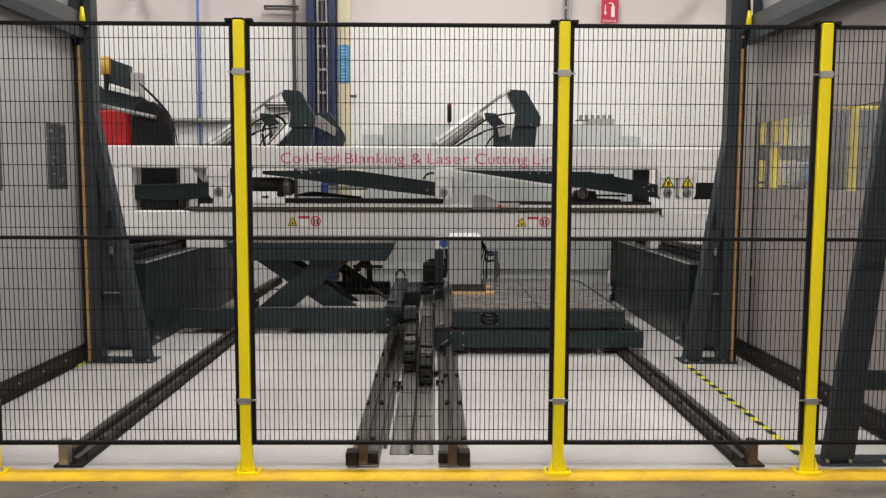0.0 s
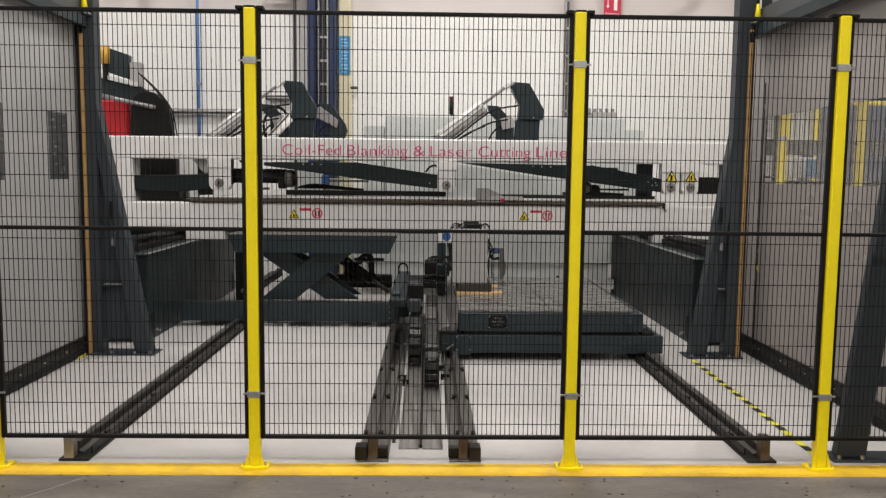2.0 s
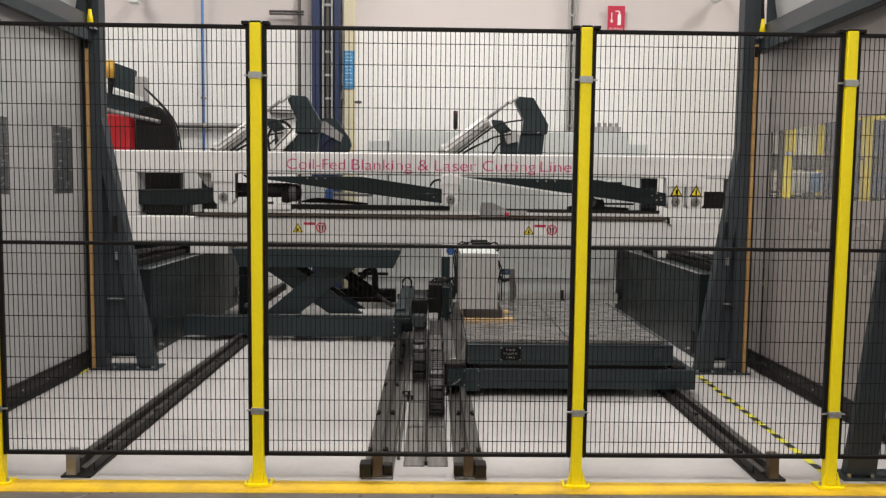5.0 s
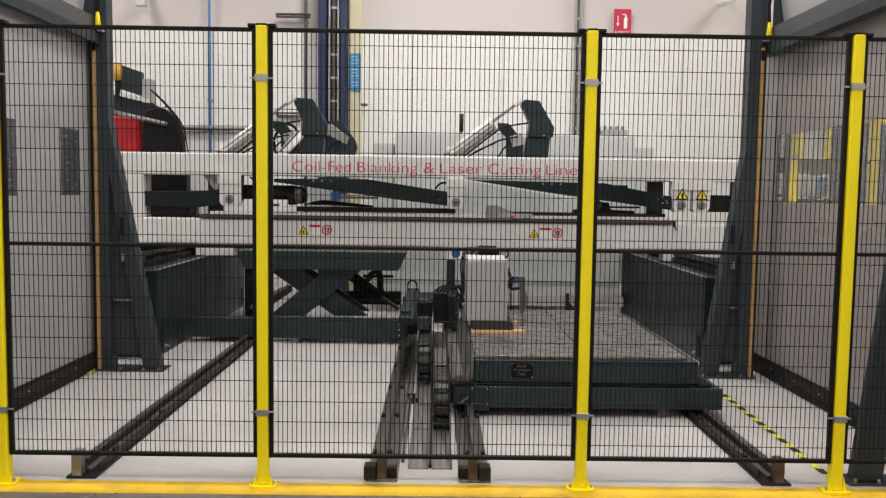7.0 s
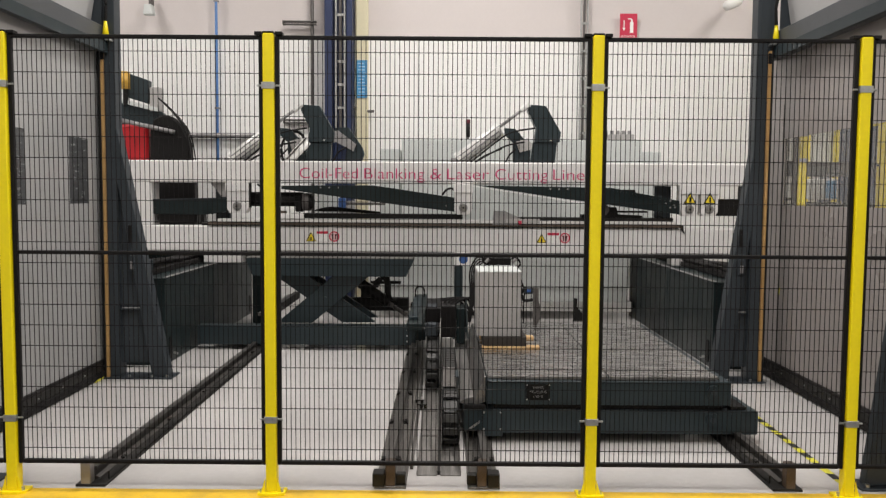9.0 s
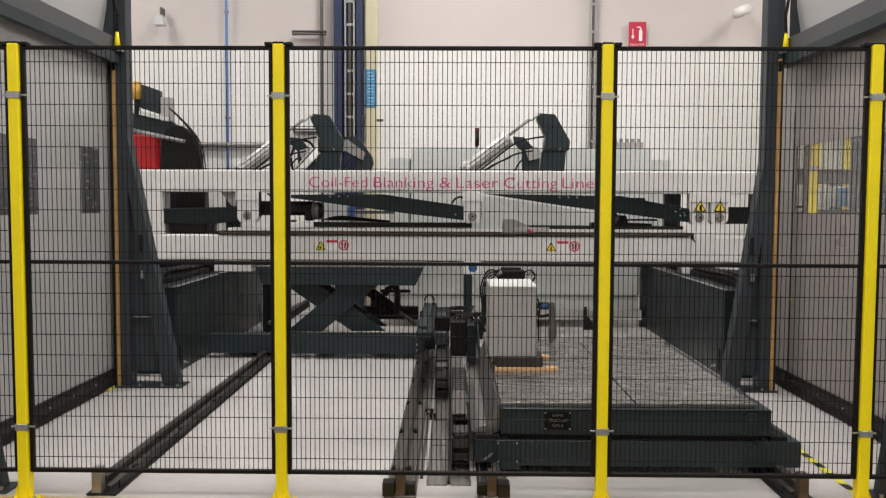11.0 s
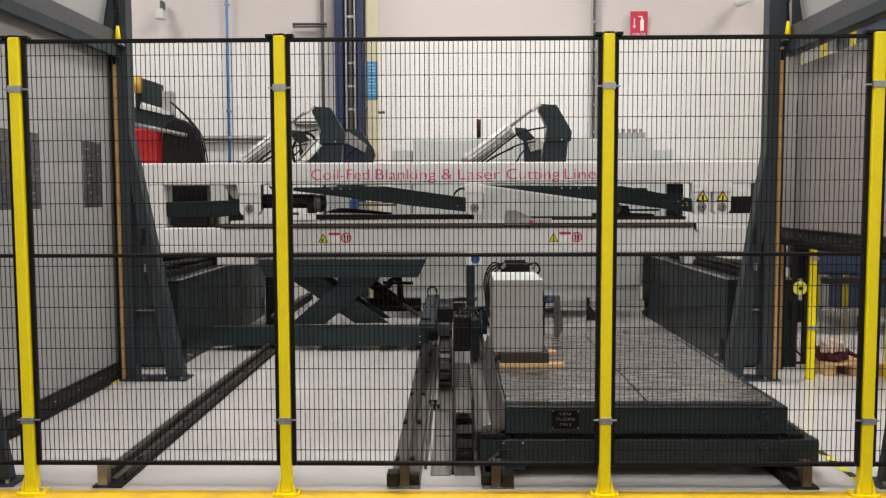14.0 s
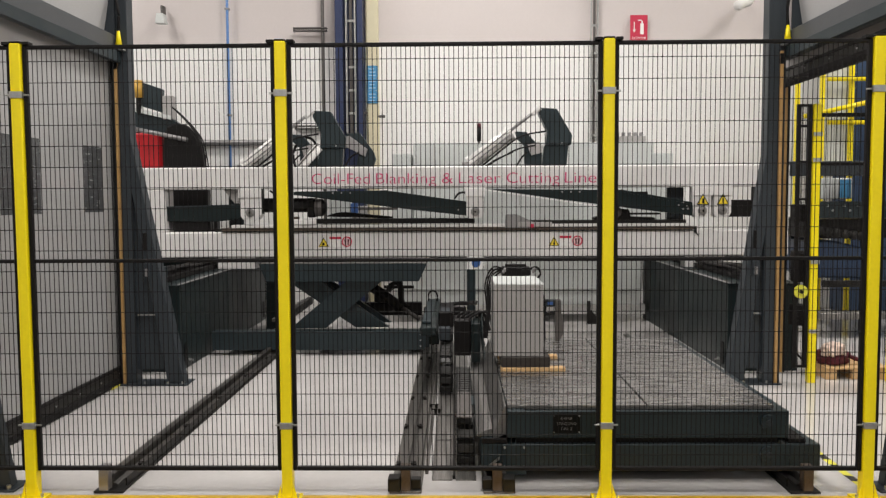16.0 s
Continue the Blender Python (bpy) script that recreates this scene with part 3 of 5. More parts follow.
# ---- side enclosures ----
for x0, x1, face, grp in ((-3.1, -2.52, -2.52, 1), (2.16, 2.75, 2.16, -1)):
    en = thing("side_enclosure", ((x0 + x1) / 2, 4.3, 0), "dark green-grey steel enclosure wall standing on the floor", "machine enclosure", "side enclosures")
    part("body", slab(x0, x1, 0.0, 0.735, 2.87, 5.9, 0.006), ANTH2, en)
    part("top_flange", slab(x0 - 0.01, x1 + 0.01, 0.735, 0.75, 2.86, 5.91, 0.002), ANTH2, en)
    part("edge_trim", slab(face - 0.015, face + 0.015, 0.7505, 0.758, 2.87, 5.9, 0.002), PIPEG, en, "pale top edge trim")
    part("joint_cover", slab(face - 0.004, face + 0.004, 0.02, 0.72, 4.25, 4.30, 0.001), ANTH2, en)
    for y in (2.985, 5.78):
        slot = [(y + 0.036 * math.cos(q), (0.20 if math.sin(q) > 0 else 0.07) + 0.036 * math.sin(q)) for q in (i * math.pi / 8 + 0.01 for i in range(16))]
        # No hole is cut; a black plate gives the slot's dark inside.
        part("slot_hole_dark", prism(slot, face, face + grp * 0.006, axis="x"), PLATEB, en, "black rounded plate for the dark slot hole")
        part("bolt", rod((face, y + 0.085, 0.07), (face + grp * 0.02, y + 0.085, 0.07), 0.012, 8), ZINC, en)
        part("bolt", rod((face, y + 0.15, 0.05), (face + grp * 0.015, y + 0.15, 0.05), 0.010, 8), ZINC, en)
    tr = thing("cable_tray", ((x0 + x1) / 2, 4.0, 0.75), "dark tray of cables and hoses on the enclosure", "cable tray", "cable trays")
    xm = face - grp * 0.3
    part("tray", slab(xm - 0.12, xm + 0.12, 0.752, 0.80, 2.95, 5.4, 0.003), BLACK, tr)
    for k in range(4):
        part("hose", hose([(xm - 0.09 + 0.05 * k, 2.8, 0.80), (xm - 0.08 + 0.05 * k, 3.4, 0.83 + 0.02 * (k % 2)), (xm - 0.09 + 0.05 * k, 4.2, 0.82), (xm - 0.1 + 0.06 * k, 5.2, 0.84)], 0.018), BLACK, tr)
    part("front_box", slab(xm - 0.1, xm + 0.14, 0.80, 0.90, 2.85, 3.05, 0.006), ANTH, tr)

# ---- blanking line machine ----
mc = thing("blanking_line", (-0.2, 4.5, 0.75), "white painted double-beam frame of the blanking line", "machine frame")
part("lower_beam", slab(-3.46, 3.3, 0.876, 1.143, 4.40, 4.66, 0.012), WHITE, mc)
up = part("upper_beam", slab(-3.46, 3.3, 1.59, 1.818, 4.40, 4.66, 0.012), WHITE, mc)
part("end_post", slab(-3.46, -3.19, 1.143, 1.59, 4.401, 4.655, 0.01), WHITE, mc)
part("end_post", slab(3.2, 3.3, 1.143, 1.59, 4.401, 4.655, 0.01), WHITE, mc)
for x in (-2.365, 2.55):
    part("leg", slab(x - 0.30, x + 0.105, 0.752, 0.876, 4.43, 4.62, 0.006), WHITE, mc)
for word, xs, wd in (("Coil-Fed", -1.645, 0.605), ("Blanking", -0.975, 0.625), ("&", -0.29, 0.115), ("Laser", -0.115, 0.435), ("Cutting", 0.385, 0.545), ("Line", 0.985, 0.325)):
    lettering("lettering", word, 0.160, xs, 4.397, 1.688, wd, PINK, mc, "magenta lettering on the upper beam")
for x in (-1.53, 0.875):
    lb = part("warning_label", prism([(x - 0.055, 0.985), (x + 0.055, 0.985), (x, 1.085)], 4.396, 4.399), SIGNY, mc, "yellow warning triangle sticker")
    part("triangle_edge", prism([(x - 0.052, 0.987), (x + 0.052, 0.987), (x, 1.083)], 4.3945, 4.3955), PLATEB, lb)
    part("triangle_core", prism([(x - 0.040, 0.993), (x + 0.040, 0.993), (x, 1.068)], 4.3925, 4.3935), SIGNY, lb)
    part("triangle_mark", prism([(x - 0.010, 1.0), (x + 0.010, 1.0), (x + 0.006, 1.03), (x - 0.006, 1.03)], 4.391, 4.392), PLATEB, lb)
    part("caution_bar", slab(x + 0.06, x + 0.18, 1.065, 1.09, 4.396, 4.399, 0), REDS, mc, "red sticker strip")
    part("caution_text", slab(x + 0.065, x + 0.175, 0.985, 1.06, 4.3965, 4.399, 0), SIGNW, mc)
    pr = part("prohibition_sign", rod((x + 0.242, 4.396, 1.037), (x + 0.242, 4.399, 1.037), 0.055, 20), REDS, mc, "round red do-not-step sticker")
    part("sign_face", rod((x + 0.242, 4.3945, 1.037), (x + 0.242, 4.3955, 1.037), 0.042, 20), STICKP, pr)
    for s in (-0.014, 0.014):
        part("foot_mark", prism([(x + 0.242 + s - 0.008, 1.006), (x + 0.242 + s + 0.008, 1.006), (x + 0.242 + s + 0.006, 1.03), (x + 0.242 + s * 1.3 + 0.011, 1.062), (x + 0.242 + s * 1.3 - 0.011, 1.062), (x + 0.242 + s - 0.006, 1.03)], 4.393, 4.394), MAROON, pr)
# hanging bearing blocks
for x0, x1 in ((-2.395, -2.176), (-0.038, 0.144), (2.301, 2.485), (2.507, 2.691)):
    hb = part("bearing_block", prism([(x0, 1.589), (x0, 1.32), (x0 + 0.03, 1.275), (x1 - 0.03, 1.275), (x1, 1.32), (x1, 1.589)], 4.36, 4.50, bevel=0.004), WHITE, mc)
    part("cover_plate", slab(x0 - 0.01, x1 + 0.01, 1.50, 1.588, 4.345, 4.359, 0.003), WHITE, hb)
    xm = (x0 + x1) / 2
    part("pin_ring", rod((xm, 4.345, 1.345), (xm, 4.3595, 1.345), 0.046, 18), PIPEG, hb, "steel pin collar")
    part("pin", rod((xm, 4.325, 1.345), (xm, 4.3445, 1.345), 0.030, 16), STEELL, hb)
    part("pin_centre", rod((xm, 4.320, 1.345), (xm, 4.3245, 1.345), 0.010, 10), PLATEB, hb)
    # Dark strip added for the shaded slit and outline beside each block.
    part("side_plate", slab(x1 - 0.004, x1 + 0.006, 1.33, 1.588, 4.40, 4.50, 0), RAILD, hb)
for x in (2.393, 2.599):
    w = part("warning_label", prism([(x - 0.065, 1.405), (x + 0.065, 1.405), (x, 1.52)], 4.34, 4.344), PLATEB, mc, "yellow and black warning triangle")
    part("triangle_core", prism([(x - 0.048, 1.415), (x + 0.048, 1.415), (x, 1.50)], 4.337, 4.339), SIGNY, w)
    part("bolt_sign", slab(x - 0.008, x + 0.008, 1.42, 1.47, 4.334, 4.336, 0), PLATEB, w)
# dark lifting arms below the upper beam
part("lifting_arm", prism([(-1.827, 1.562), (-0.873, 1.57), (-0.039, 1.445), (-0.039, 1.305), (-0.576, 1.365), (-1.828, 1.527)], 4.345, 4.42, bevel=0.004), ANTH2, mc, "dark tapered lifting arm")
part("lifting_arm", prism([(0.195, 1.578), (1.554, 1.562), (2.286, 1.426), (2.288, 1.293), (0.998, 1.459)], 4.345, 4.42, bevel=0.004), ANTH2, mc, "dark tapered lifting arm")
part("arm_rib", prism([(-0.872, 1.57), (-0.039, 1.451), (-0.039, 1.428), (-0.872, 1.547)], 4.335, 4.344), ANTH2, mc)
# Highlight on the arm's lower edge, laid on as a thin white strip.
part("arm_edge_highlight", prism([(0.136, 1.578), (1.3, 1.406), (1.3, 1.394), (0.136, 1.567)], 4.338, 4.3445), SIGNW, mc)
for p in [(2.144, 1.403), (2.19, 1.432), (2.231, 1.392), (2.191, 1.363)]:
    part("arm_bolt", rod((p[0], 4.33, p[1]), (p[0], 4.345, p[1]), 0.009, 8), PIPEG, mc)
part("arm_rib", prism([(1.552, 1.567), (2.283, 1.432), (2.283, 1.409), (1.552, 1.544)], 4.335, 4.344), ANTH2, mc)
for px_x in (-1.42, -1.33, -1.24, -0.12, 0.95, 1.04, 1.13, 2.24):
    part("arm_bolt", rod((px_x, 4.33, 1.545 - 0.03 * (px_x > 2 or -0.2 < px_x < 0) * 6), (px_x, 4.345, 1.545 - 0.03 * (px_x > 2 or -0.2 < px_x < 0) * 6), 0.009, 8), PIPEG, mc)
# drive tubes and rollers between the beams
part("drive_bar", prism([(-3.225, 1.413), (-2.4, 1.434), (-2.403, 1.286), (-2.667, 1.251), (-3.229, 1.259)], 4.45, 4.55, bevel=0.006), ANTH2, mc, "dark flat drive bar")
part("bar_edge", prism([(-3.221, 1.413), (-2.397, 1.434), (-2.398, 1.423), (-3.221, 1.401)], 4.44, 4.449), FRAMEG, mc)
part("gusset", prism([(-2.60, 1.588), (-2.405, 1.588), (-2.405, 1.44), (-2.486, 1.44)], 4.5, 4.58, bevel=0.003), CABM, mc)
part("stay", slab(-2.575, -2.425, 1.12, 1.58, 4.585, 4.64, 0.004), FRAMEG, mc)
part("stay_foot", slab(-2.68, -2.43, 1.144, 1.172, 4.42, 4.58, 0.004), RAILD, mc)
part("drive_tube", rod((-2.17, 4.5, 1.42), (-1.62, 4.5, 1.42), 0.075, 18), BLACK, mc, "thick black drive tube", True)
part("tube_flange", slab(-1.70, -1.625, 1.29, 1.47, 4.43, 4.58, 0.012), BLACK, mc)
part("tube_flange", rod((-1.62, 4.46, 1.395), (-1.545, 4.46, 1.395), 0.092, 20), PIPED, mc, "round dark motor end", True)
part("flange_cap", rod((-1.545, 4.46, 1.395), (-1.505, 4.46, 1.395), 0.088, 20, r2=0.05), BLACK, mc, "", True)
part("hose", hose([(-2.08, 4.38, 1.575), (-2.02, 4.37, 1.535), (-1.96, 4.37, 1.545), (-1.93, 4.38, 1.60)], 0.010), BLACK, mc)
part("hose", hose([(-0.16, 4.39, 1.48), (-0.12, 4.37, 1.53), (-0.06, 4.37, 1.545), (-0.03, 4.38, 1.51)], 0.011), BLACK, mc)
part("clamp_bracket", slab(-1.86, -1.80, 1.24, 1.30, 4.42, 4.50, 0.004), RUST, mc)
for k in range(4):
    part("hose", hose([(-1.52 + 0.03 * k, 4.60, 1.30), (-1.36 + 0.05 * k, 4.60, 1.335 - 0.012 * k), (-1.12 + 0.05 * k, 4.60, 1.315 - 0.01 * k), (-0.82, 4.60, 1.285)], 0.009), BLACK, mc)
part("drive_bar", slab(2.728, 3.19, 1.276, 1.454, 4.5, 4.6, 0.006), BLACK, mc, "dark flat drive bar")
part("stay", slab(2.098, 2.27, 1.15, 1.588, 4.6, 4.64, 0.004), FRAMEG, mc)
part("arm_shaft", slab(1.42, 1.86, 1.50, 1.545, 4.47, 4.58, 0.004), RAILD, mc)
part("motor", slab(-3.15, -2.75, 1.15, 1.32, 4.48, 4.65, 0.02), BLACK, mc, "black drive motor")
part("slide_plate", slab(-1.75, 0.05, 1.225, 1.275, 4.42, 4.64, 0.004), BLACK, mc, "long dark slide plate")
part("slide_plate", slab(-2.5, 2.28, 1.185, 1.215, 4.38, 4.62, 0.004), WHITE, mc)
part("slide_plate", slab(-2.6, 2.32, 1.150, 1.183, 4.385, 4.60, 0.004), RUST, mc, "brown-stained slide strip")
part("slide_plate", slab(0.62, 2.25, 1.216, 1.25, 4.42, 4.62, 0.004), RAILD, mc)
part("carriage", prism([(0.377, 1.315), (0.488, 1.315), (0.64, 1.244), (0.64, 1.168), (0.36, 1.169)], 4.37, 4.5, bevel=0.004), PIPEG, mc, "grey clamp carriage on the slide")
part("carriage", slab(0.50, 0.85, 1.190, 1.235, 4.36, 4.379, 0.003), CABM, mc)
part("slide_end", prism([(2.32, 1.183), (2.345, 1.183), (2.345, 1.105), (2.36, 1.10), (2.36, 1.09), (2.32, 1.135)], 4.37, 4.395), RAILD, mc)
part("rail_seam", slab(-2.6, 2.3, 1.144, 1.1495, 4.376, 4.39, 0.001), PLATEB, mc)
part("red_clip", slab(0.62, 0.66, 1.175, 1.215, 4.345, 4.358, 0.004), REDS, mc, "small red clip")
part("carriage", slab(-2.05, -1.6, 1.22, 1.275, 4.36, 4.379, 0.004), WHITE, mc)
part("bearing_foot", prism([(1.30, 1.25), (1.93, 1.25), (1.93, 1.275), (1.68, 1.285), (1.66, 1.36), (1.46, 1.37), (1.42, 1.30), (1.30, 1.28)], 4.44, 4.6, bevel=0.006), BLACK, mc, "black bearing foot")
part("bearing_cap", rod((1.52, 4.42, 1.335), (1.52, 4.44, 1.335), 0.06, 16), PIPED, mc, "", True)
part("foot_bar", slab(1.60, 1.98, 1.305, 1.325, 4.43, 4.47, 0.003), BLACK, mc)
part("underguard", slab(-3.1, 2.9, 0.83, 0.874, 4.46, 4.62, 0.004), RAILD, mc)


def cutting_head(dx, dz):
    """Folded dark plate head with two pneumatic cylinders and hoses behind the upper beam."""
    th = thing("pneumatic_head", (0.85 + dx, 4.75, 1.82), "dark folded steel head with silver pneumatic cylinders", "cylinder head", "pneumatic heads")

    def mv(pts):
        return [(a + dx, b + dz) for a, b in pts]
    part("head_plate", prism(mv([(0.746, 2.448), (0.939, 2.435), (1.104, 2.153), (1.093, 2.051), (0.821, 2.052), (0.838, 2.196), (0.747, 2.382)]), 4.70, 4.84, bevel=0.005), ANTH, th)
    part("lower_plate", prism(mv([(0.812, 2.048), (1.067, 2.047), (1.044, 1.769), (0.777, 1.77)]), 4.74, 4.84, bevel=0.004), ANTH, th)
    part("clevis_plate", prism(mv([(0.497, 2.201), (0.618, 2.194), (0.70, 2.10), (0.79, 2.03), (0.775, 1.771), (0.60, 1.771), (0.592, 2.05), (0.515, 2.123)]), 4.745, 4.82, bevel=0.004), ANTH, th)
    part("clevis", prism(mv([(0.626, 2.052), (0.741, 2.088), (0.789, 2.033), (0.778, 1.967), (0.657, 1.938)]), 4.68, 4.698, bevel=0.002), CABM, th)
    p = mv([(0.994, 2.069)])[0]
    part("bolt", rod((p[0], 4.69, p[1]), (p[0], 4.70, p[1]), 0.010, 8), ZINC, th)
    a, b = mv([(-0.009, 1.863), (0.435, 2.2)])
    for k, yy in ((0, 4.69), (1, 4.81)):
        oz0 = -0.03 * k
        cy = part("cylinder", rod((a[0] + 0.05 * k, yy, a[1] + oz0), (b[0] + 0.03 * k, yy, b[1] + oz0), 0.052, 14), SILVER, th, "silver pneumatic cylinder", True)
        for oz in (-0.042, 0.012):
            part("tie_rod", rod((a[0] + 0.05 * k, yy - 0.052, a[1] + oz + oz0), (b[0] + 0.03 * k, yy - 0.052, b[1] + oz + oz0), 0.007, 6), PIPEG, cy)
        for f in (0.0, 0.93):
            p = Vector((a[0] + 0.05 * k, yy, a[1] + oz0)).lerp(Vector((b[0] + 0.03 * k, yy, b[1] + oz0)), f)
            q = Vector((a[0] + 0.05 * k, yy, a[1] + oz0)).lerp(Vector((b[0] + 0.03 * k, yy, b[1] + oz0)), f + 0.08)
            part("end_cap", rod(p, q, 0.066, 4), SILVER, cy)
    d = mv([(0.736, 2.432)])[0]
    part("piston_rod", rod((b[0], 4.69, b[1]), (d[0], 4.69, d[1]), 0.016, 10), PIPEG, th, "steel piston rod", True)
    q = Vector((b[0], 4.69, b[1])).lerp(Vector((d[0], 4.69, d[1])), 0.78)
    part("rod_eye", rod(q, (d[0] + 0.02, 4.69, d[1] + 0.02), 0.032, 6), SILVER, th, "silver rod eye")
    e = mv([(0.004, 1.845)])[0]
    part("pivot_foot", slab(e[0] - 0.08, e[0] + 0.06, 1.82, e[1] + 0.03, 4.67, 4.84, 0.006), PIPEG, th)
    for pts in ([(0.087, 1.794), (0.244, 1.914), (0.407, 2.045), (0.569, 2.146), (0.821, 2.193)], [(0.111, 1.788), (0.377, 1.937), (0.527, 2.008), (0.708, 2.044)], [(0.135, 1.794), (0.286, 1.895), (0.467, 1.973)], [(0.486, 1.781), (0.546, 1.9), (0.618, 1.972)]):
        part("hose", hose([(p[0] + dx, 4.64, p[1] + dz) for p in pts], 0.009), BLACK, th)


cutting_head(0.0, 0.0)
cutting_head(-2.43, -0.015)
sh = thing("sensor_arm", (-1.1, 4.8, 1.82), "dark angled sensor arm with a steel link", "sensor arm")
part("arm_plate", prism([(-1.333, 2.196), (-1.185, 2.20), (-1.035, 1.985), (-1.015, 1.915), (-1.05, 1.816), (-1.227, 1.817), (-1.2, 1.988), (-1.322, 2.123)], 4.78, 4.86, bevel=0.004), ANTH, sh)
ca, cb = [(-1.828, 1.816), (-1.617, 2.045)]
part("cylinder", rod((ca[0], 4.70, ca[1]), (cb[0], 4.70, cb[1]), 0.05, 14), SILVER, sh, "silver pneumatic cylinder", True)
part("tie_rod", rod((ca[0], 4.645, ca[1] + 0.03), (cb[0], 4.645, cb[1] + 0.03), 0.008, 6), PIPED, sh)
part("link", prism([(-1.351, 2.143), (-1.296, 2.167), (-1.10, 2.02), (-1.125, 1.94), (-1.352, 2.058)], 4.74, 4.775, bevel=0.003), PIPEG, sh)
part("hose", hose([(p[0], 4.74, p[1]) for p in [(-1.354, 1.803), (-1.316, 1.888), (-1.267, 1.948), (-1.193, 1.984)]], 0.010), BLACK, sh)
part("hose_loop", hose([(p[0], 4.85, p[1]) for p in [(-1.904, 1.821), (-1.926, 1.994), (-1.849, 2.129), (-1.744, 2.153), (-1.677, 2.067), (-1.716, 1.913)]], 0.014), BLACK, sh)
tl = thing("tower_light", (0.13, 5.6, 2.15), "small dark signal tower with a red cap", "signal tower")
x, z = 0.133, 2.262
part("pole", rod((x, 5.6, 2.13), (x, 5.6, z - 0.10), 0.012), PIPED, tl)
part("body", rod((x, 5.6, z - 0.10), (x, 5.6, z + 0.06), 0.026, 12), BLACK, tl, "", True)
part("red_lens", rod((x, 5.6, z + 0.06), (x, 5.6, z + 0.11), 0.026, 12), MAROON, tl, "dark red lens", True)

# ---- machine body behind the beams ----
bd = thing("press_housing", (0.8, 5.75, 0), "light grey sheet steel press housing behind the beams", "machine housing")
part("main_housing", slab(-0.646, 2.175, 1.104, 2.134, 5.5, 6.3, 0.01), CABG, bd)
part("side_housing", slab(2.168, 2.416, 0.97, 2.004, 5.55, 6.2, 0.01), CABG, bd)
part("side_housing", slab(-0.9, -0.66, 0.977, 2.016, 5.55, 6.2, 0.01), CABG, bd)
part("lower_housing", slab(-0.908, 2.071, 0.4, 0.944, 5.52, 6.3, 0.01), CABG, bd)
part("base_skirt", slab(-0.879, 2.041, 0.212, 0.398, 5.54, 6.25, 0.004), CABG, bd)
part("base_plinth", slab(-0.918, 2.121, 0.096, 0.209, 5.58, 6.3, 0.004), SIGNW, bd)
part("top_box", slab(1.804, 2.105, 2.13, 2.211, 5.6, 6.0, 0.006), CABM, bd)
for i in range(6):
    x = -0.55 + i * 0.52
    part("door_seam", slab(x, x + 0.006, 0.42, 0.93, 5.512, 5.519, 0), CABM, bd)
for i in range(3):
    part("top_seam", slab(-0.4 + 1.0 * i, -0.392 + 1.0 * i, 1.4, 2.14, 5.494, 5.499, 0), CABM, bd)
part("rear_cover", slab(-1.66, -1.40, 0.95, 1.57, 5.6, 5.7, 0.006), CABG, bd)
part("rear_cover", slab(-1.395, -1.22, 0.95, 1.40, 5.62, 5.72, 0.006), CABM, bd)
part("blue_valve", slab(-1.379, -1.295, 1.289, 1.434, 5.40, 5.46, 0.006), SIGNB, bd, "small blue valve")
part("valve_stem", slab(-1.368, -1.309, 1.169, 1.289, 5.41, 5.45, 0.002), PIPEG, bd)
part("valve_arm", slab(-1.388, -0.835, 1.353, 1.381, 5.465, 5.50, 0.002), PIPED, bd)
fb = thing("floor_bracket", (1.46, 5.45, 0), "small dark steel bracket standing on the floor", "bracket")
part("arm", prism([(1.40, 0.0), (1.54, 0.0), (1.55, 0.03), (1.47, 0.13), (1.435, 0.17), (1.435, 0.27), (1.40, 0.27)], 5.42, 5.46, bevel=0.003), RAILD, fb)
part("foot", slab(1.38, 1.56, 0.0005, 0.012, 5.40, 5.415, 0.002), RAILD, fb)
tp = thing("valve_block", (1.9, 5.8, 2.15), "row of dark valves on top of the housing", "valve block")
for i in range(6):
    part("valve", rod((1.72 + i * 0.07, 5.7, 2.20), (1.72 + i * 0.07, 5.7, 2.26), 0.022, 8), PIPEG, tp)
part("rail", slab(1.66, 2.12, 2.19, 2.20, 5.66, 5.74, 0.002), PIPED, tp)

# coil feeder with a red cover at the far left
cf = thing("coil_feeder", (-3.9, 5.7, 0), "dark coil feeder with a red cover and amber beacon", "coil feeder")
part("red_cover", slab(-4.137, -3.626, 1.588, 2.281, 5.5, 5.66, 0.03), RED, cf, "glossy red cover")
part("black_cowl", prism([(-3.59, 2.209), (-3.547, 2.34), (-3.452, 2.386), (-3.333, 2.372), (-3.222, 2.279), (-3.152, 2.141), (-3.122, 1.983), (-3.125, 1.586), (-3.607, 1.587)], 5.46, 5.60, bevel=0.02), BLACK, cf, "rounded black cowl")
part("top_plate", prism([(-4.082, 2.577), (-3.533, 2.462), (-3.368, 2.349), (-3.371, 2.216), (-4.091, 2.285)], 5.54, 5.66, bevel=0.008), ANTH, cf)
# Pale strip added for the light caught on the edge below the control box.
part("lit_edge", prism([(-3.92, 2.571), (-3.508, 2.476), (-3.509, 2.43), (-3.921, 2.525)], 5.49, 5.53), CABG, cf)
t0, t1 = [(-3.948, 2.326), (-3.287, 2.185)]
part("top_tube", rod((t0[0], 5.42, t0[1]), (t1[0], 5.42, t1[1]), 0.026, 12), PIPEG, cf, "grey steel tube", True)
part("control_box", prism([(-3.864, 2.879), (-3.613, 2.793), (-3.62, 2.517), (-3.872, 2.597)], 5.5, 5.62, bevel=0.008), ANTH, cf, "dark grey control box")
part("grey_box", slab(-3.608, -3.489, 2.437, 2.714, 5.52, 5.66, 0.006), CABM, cf)
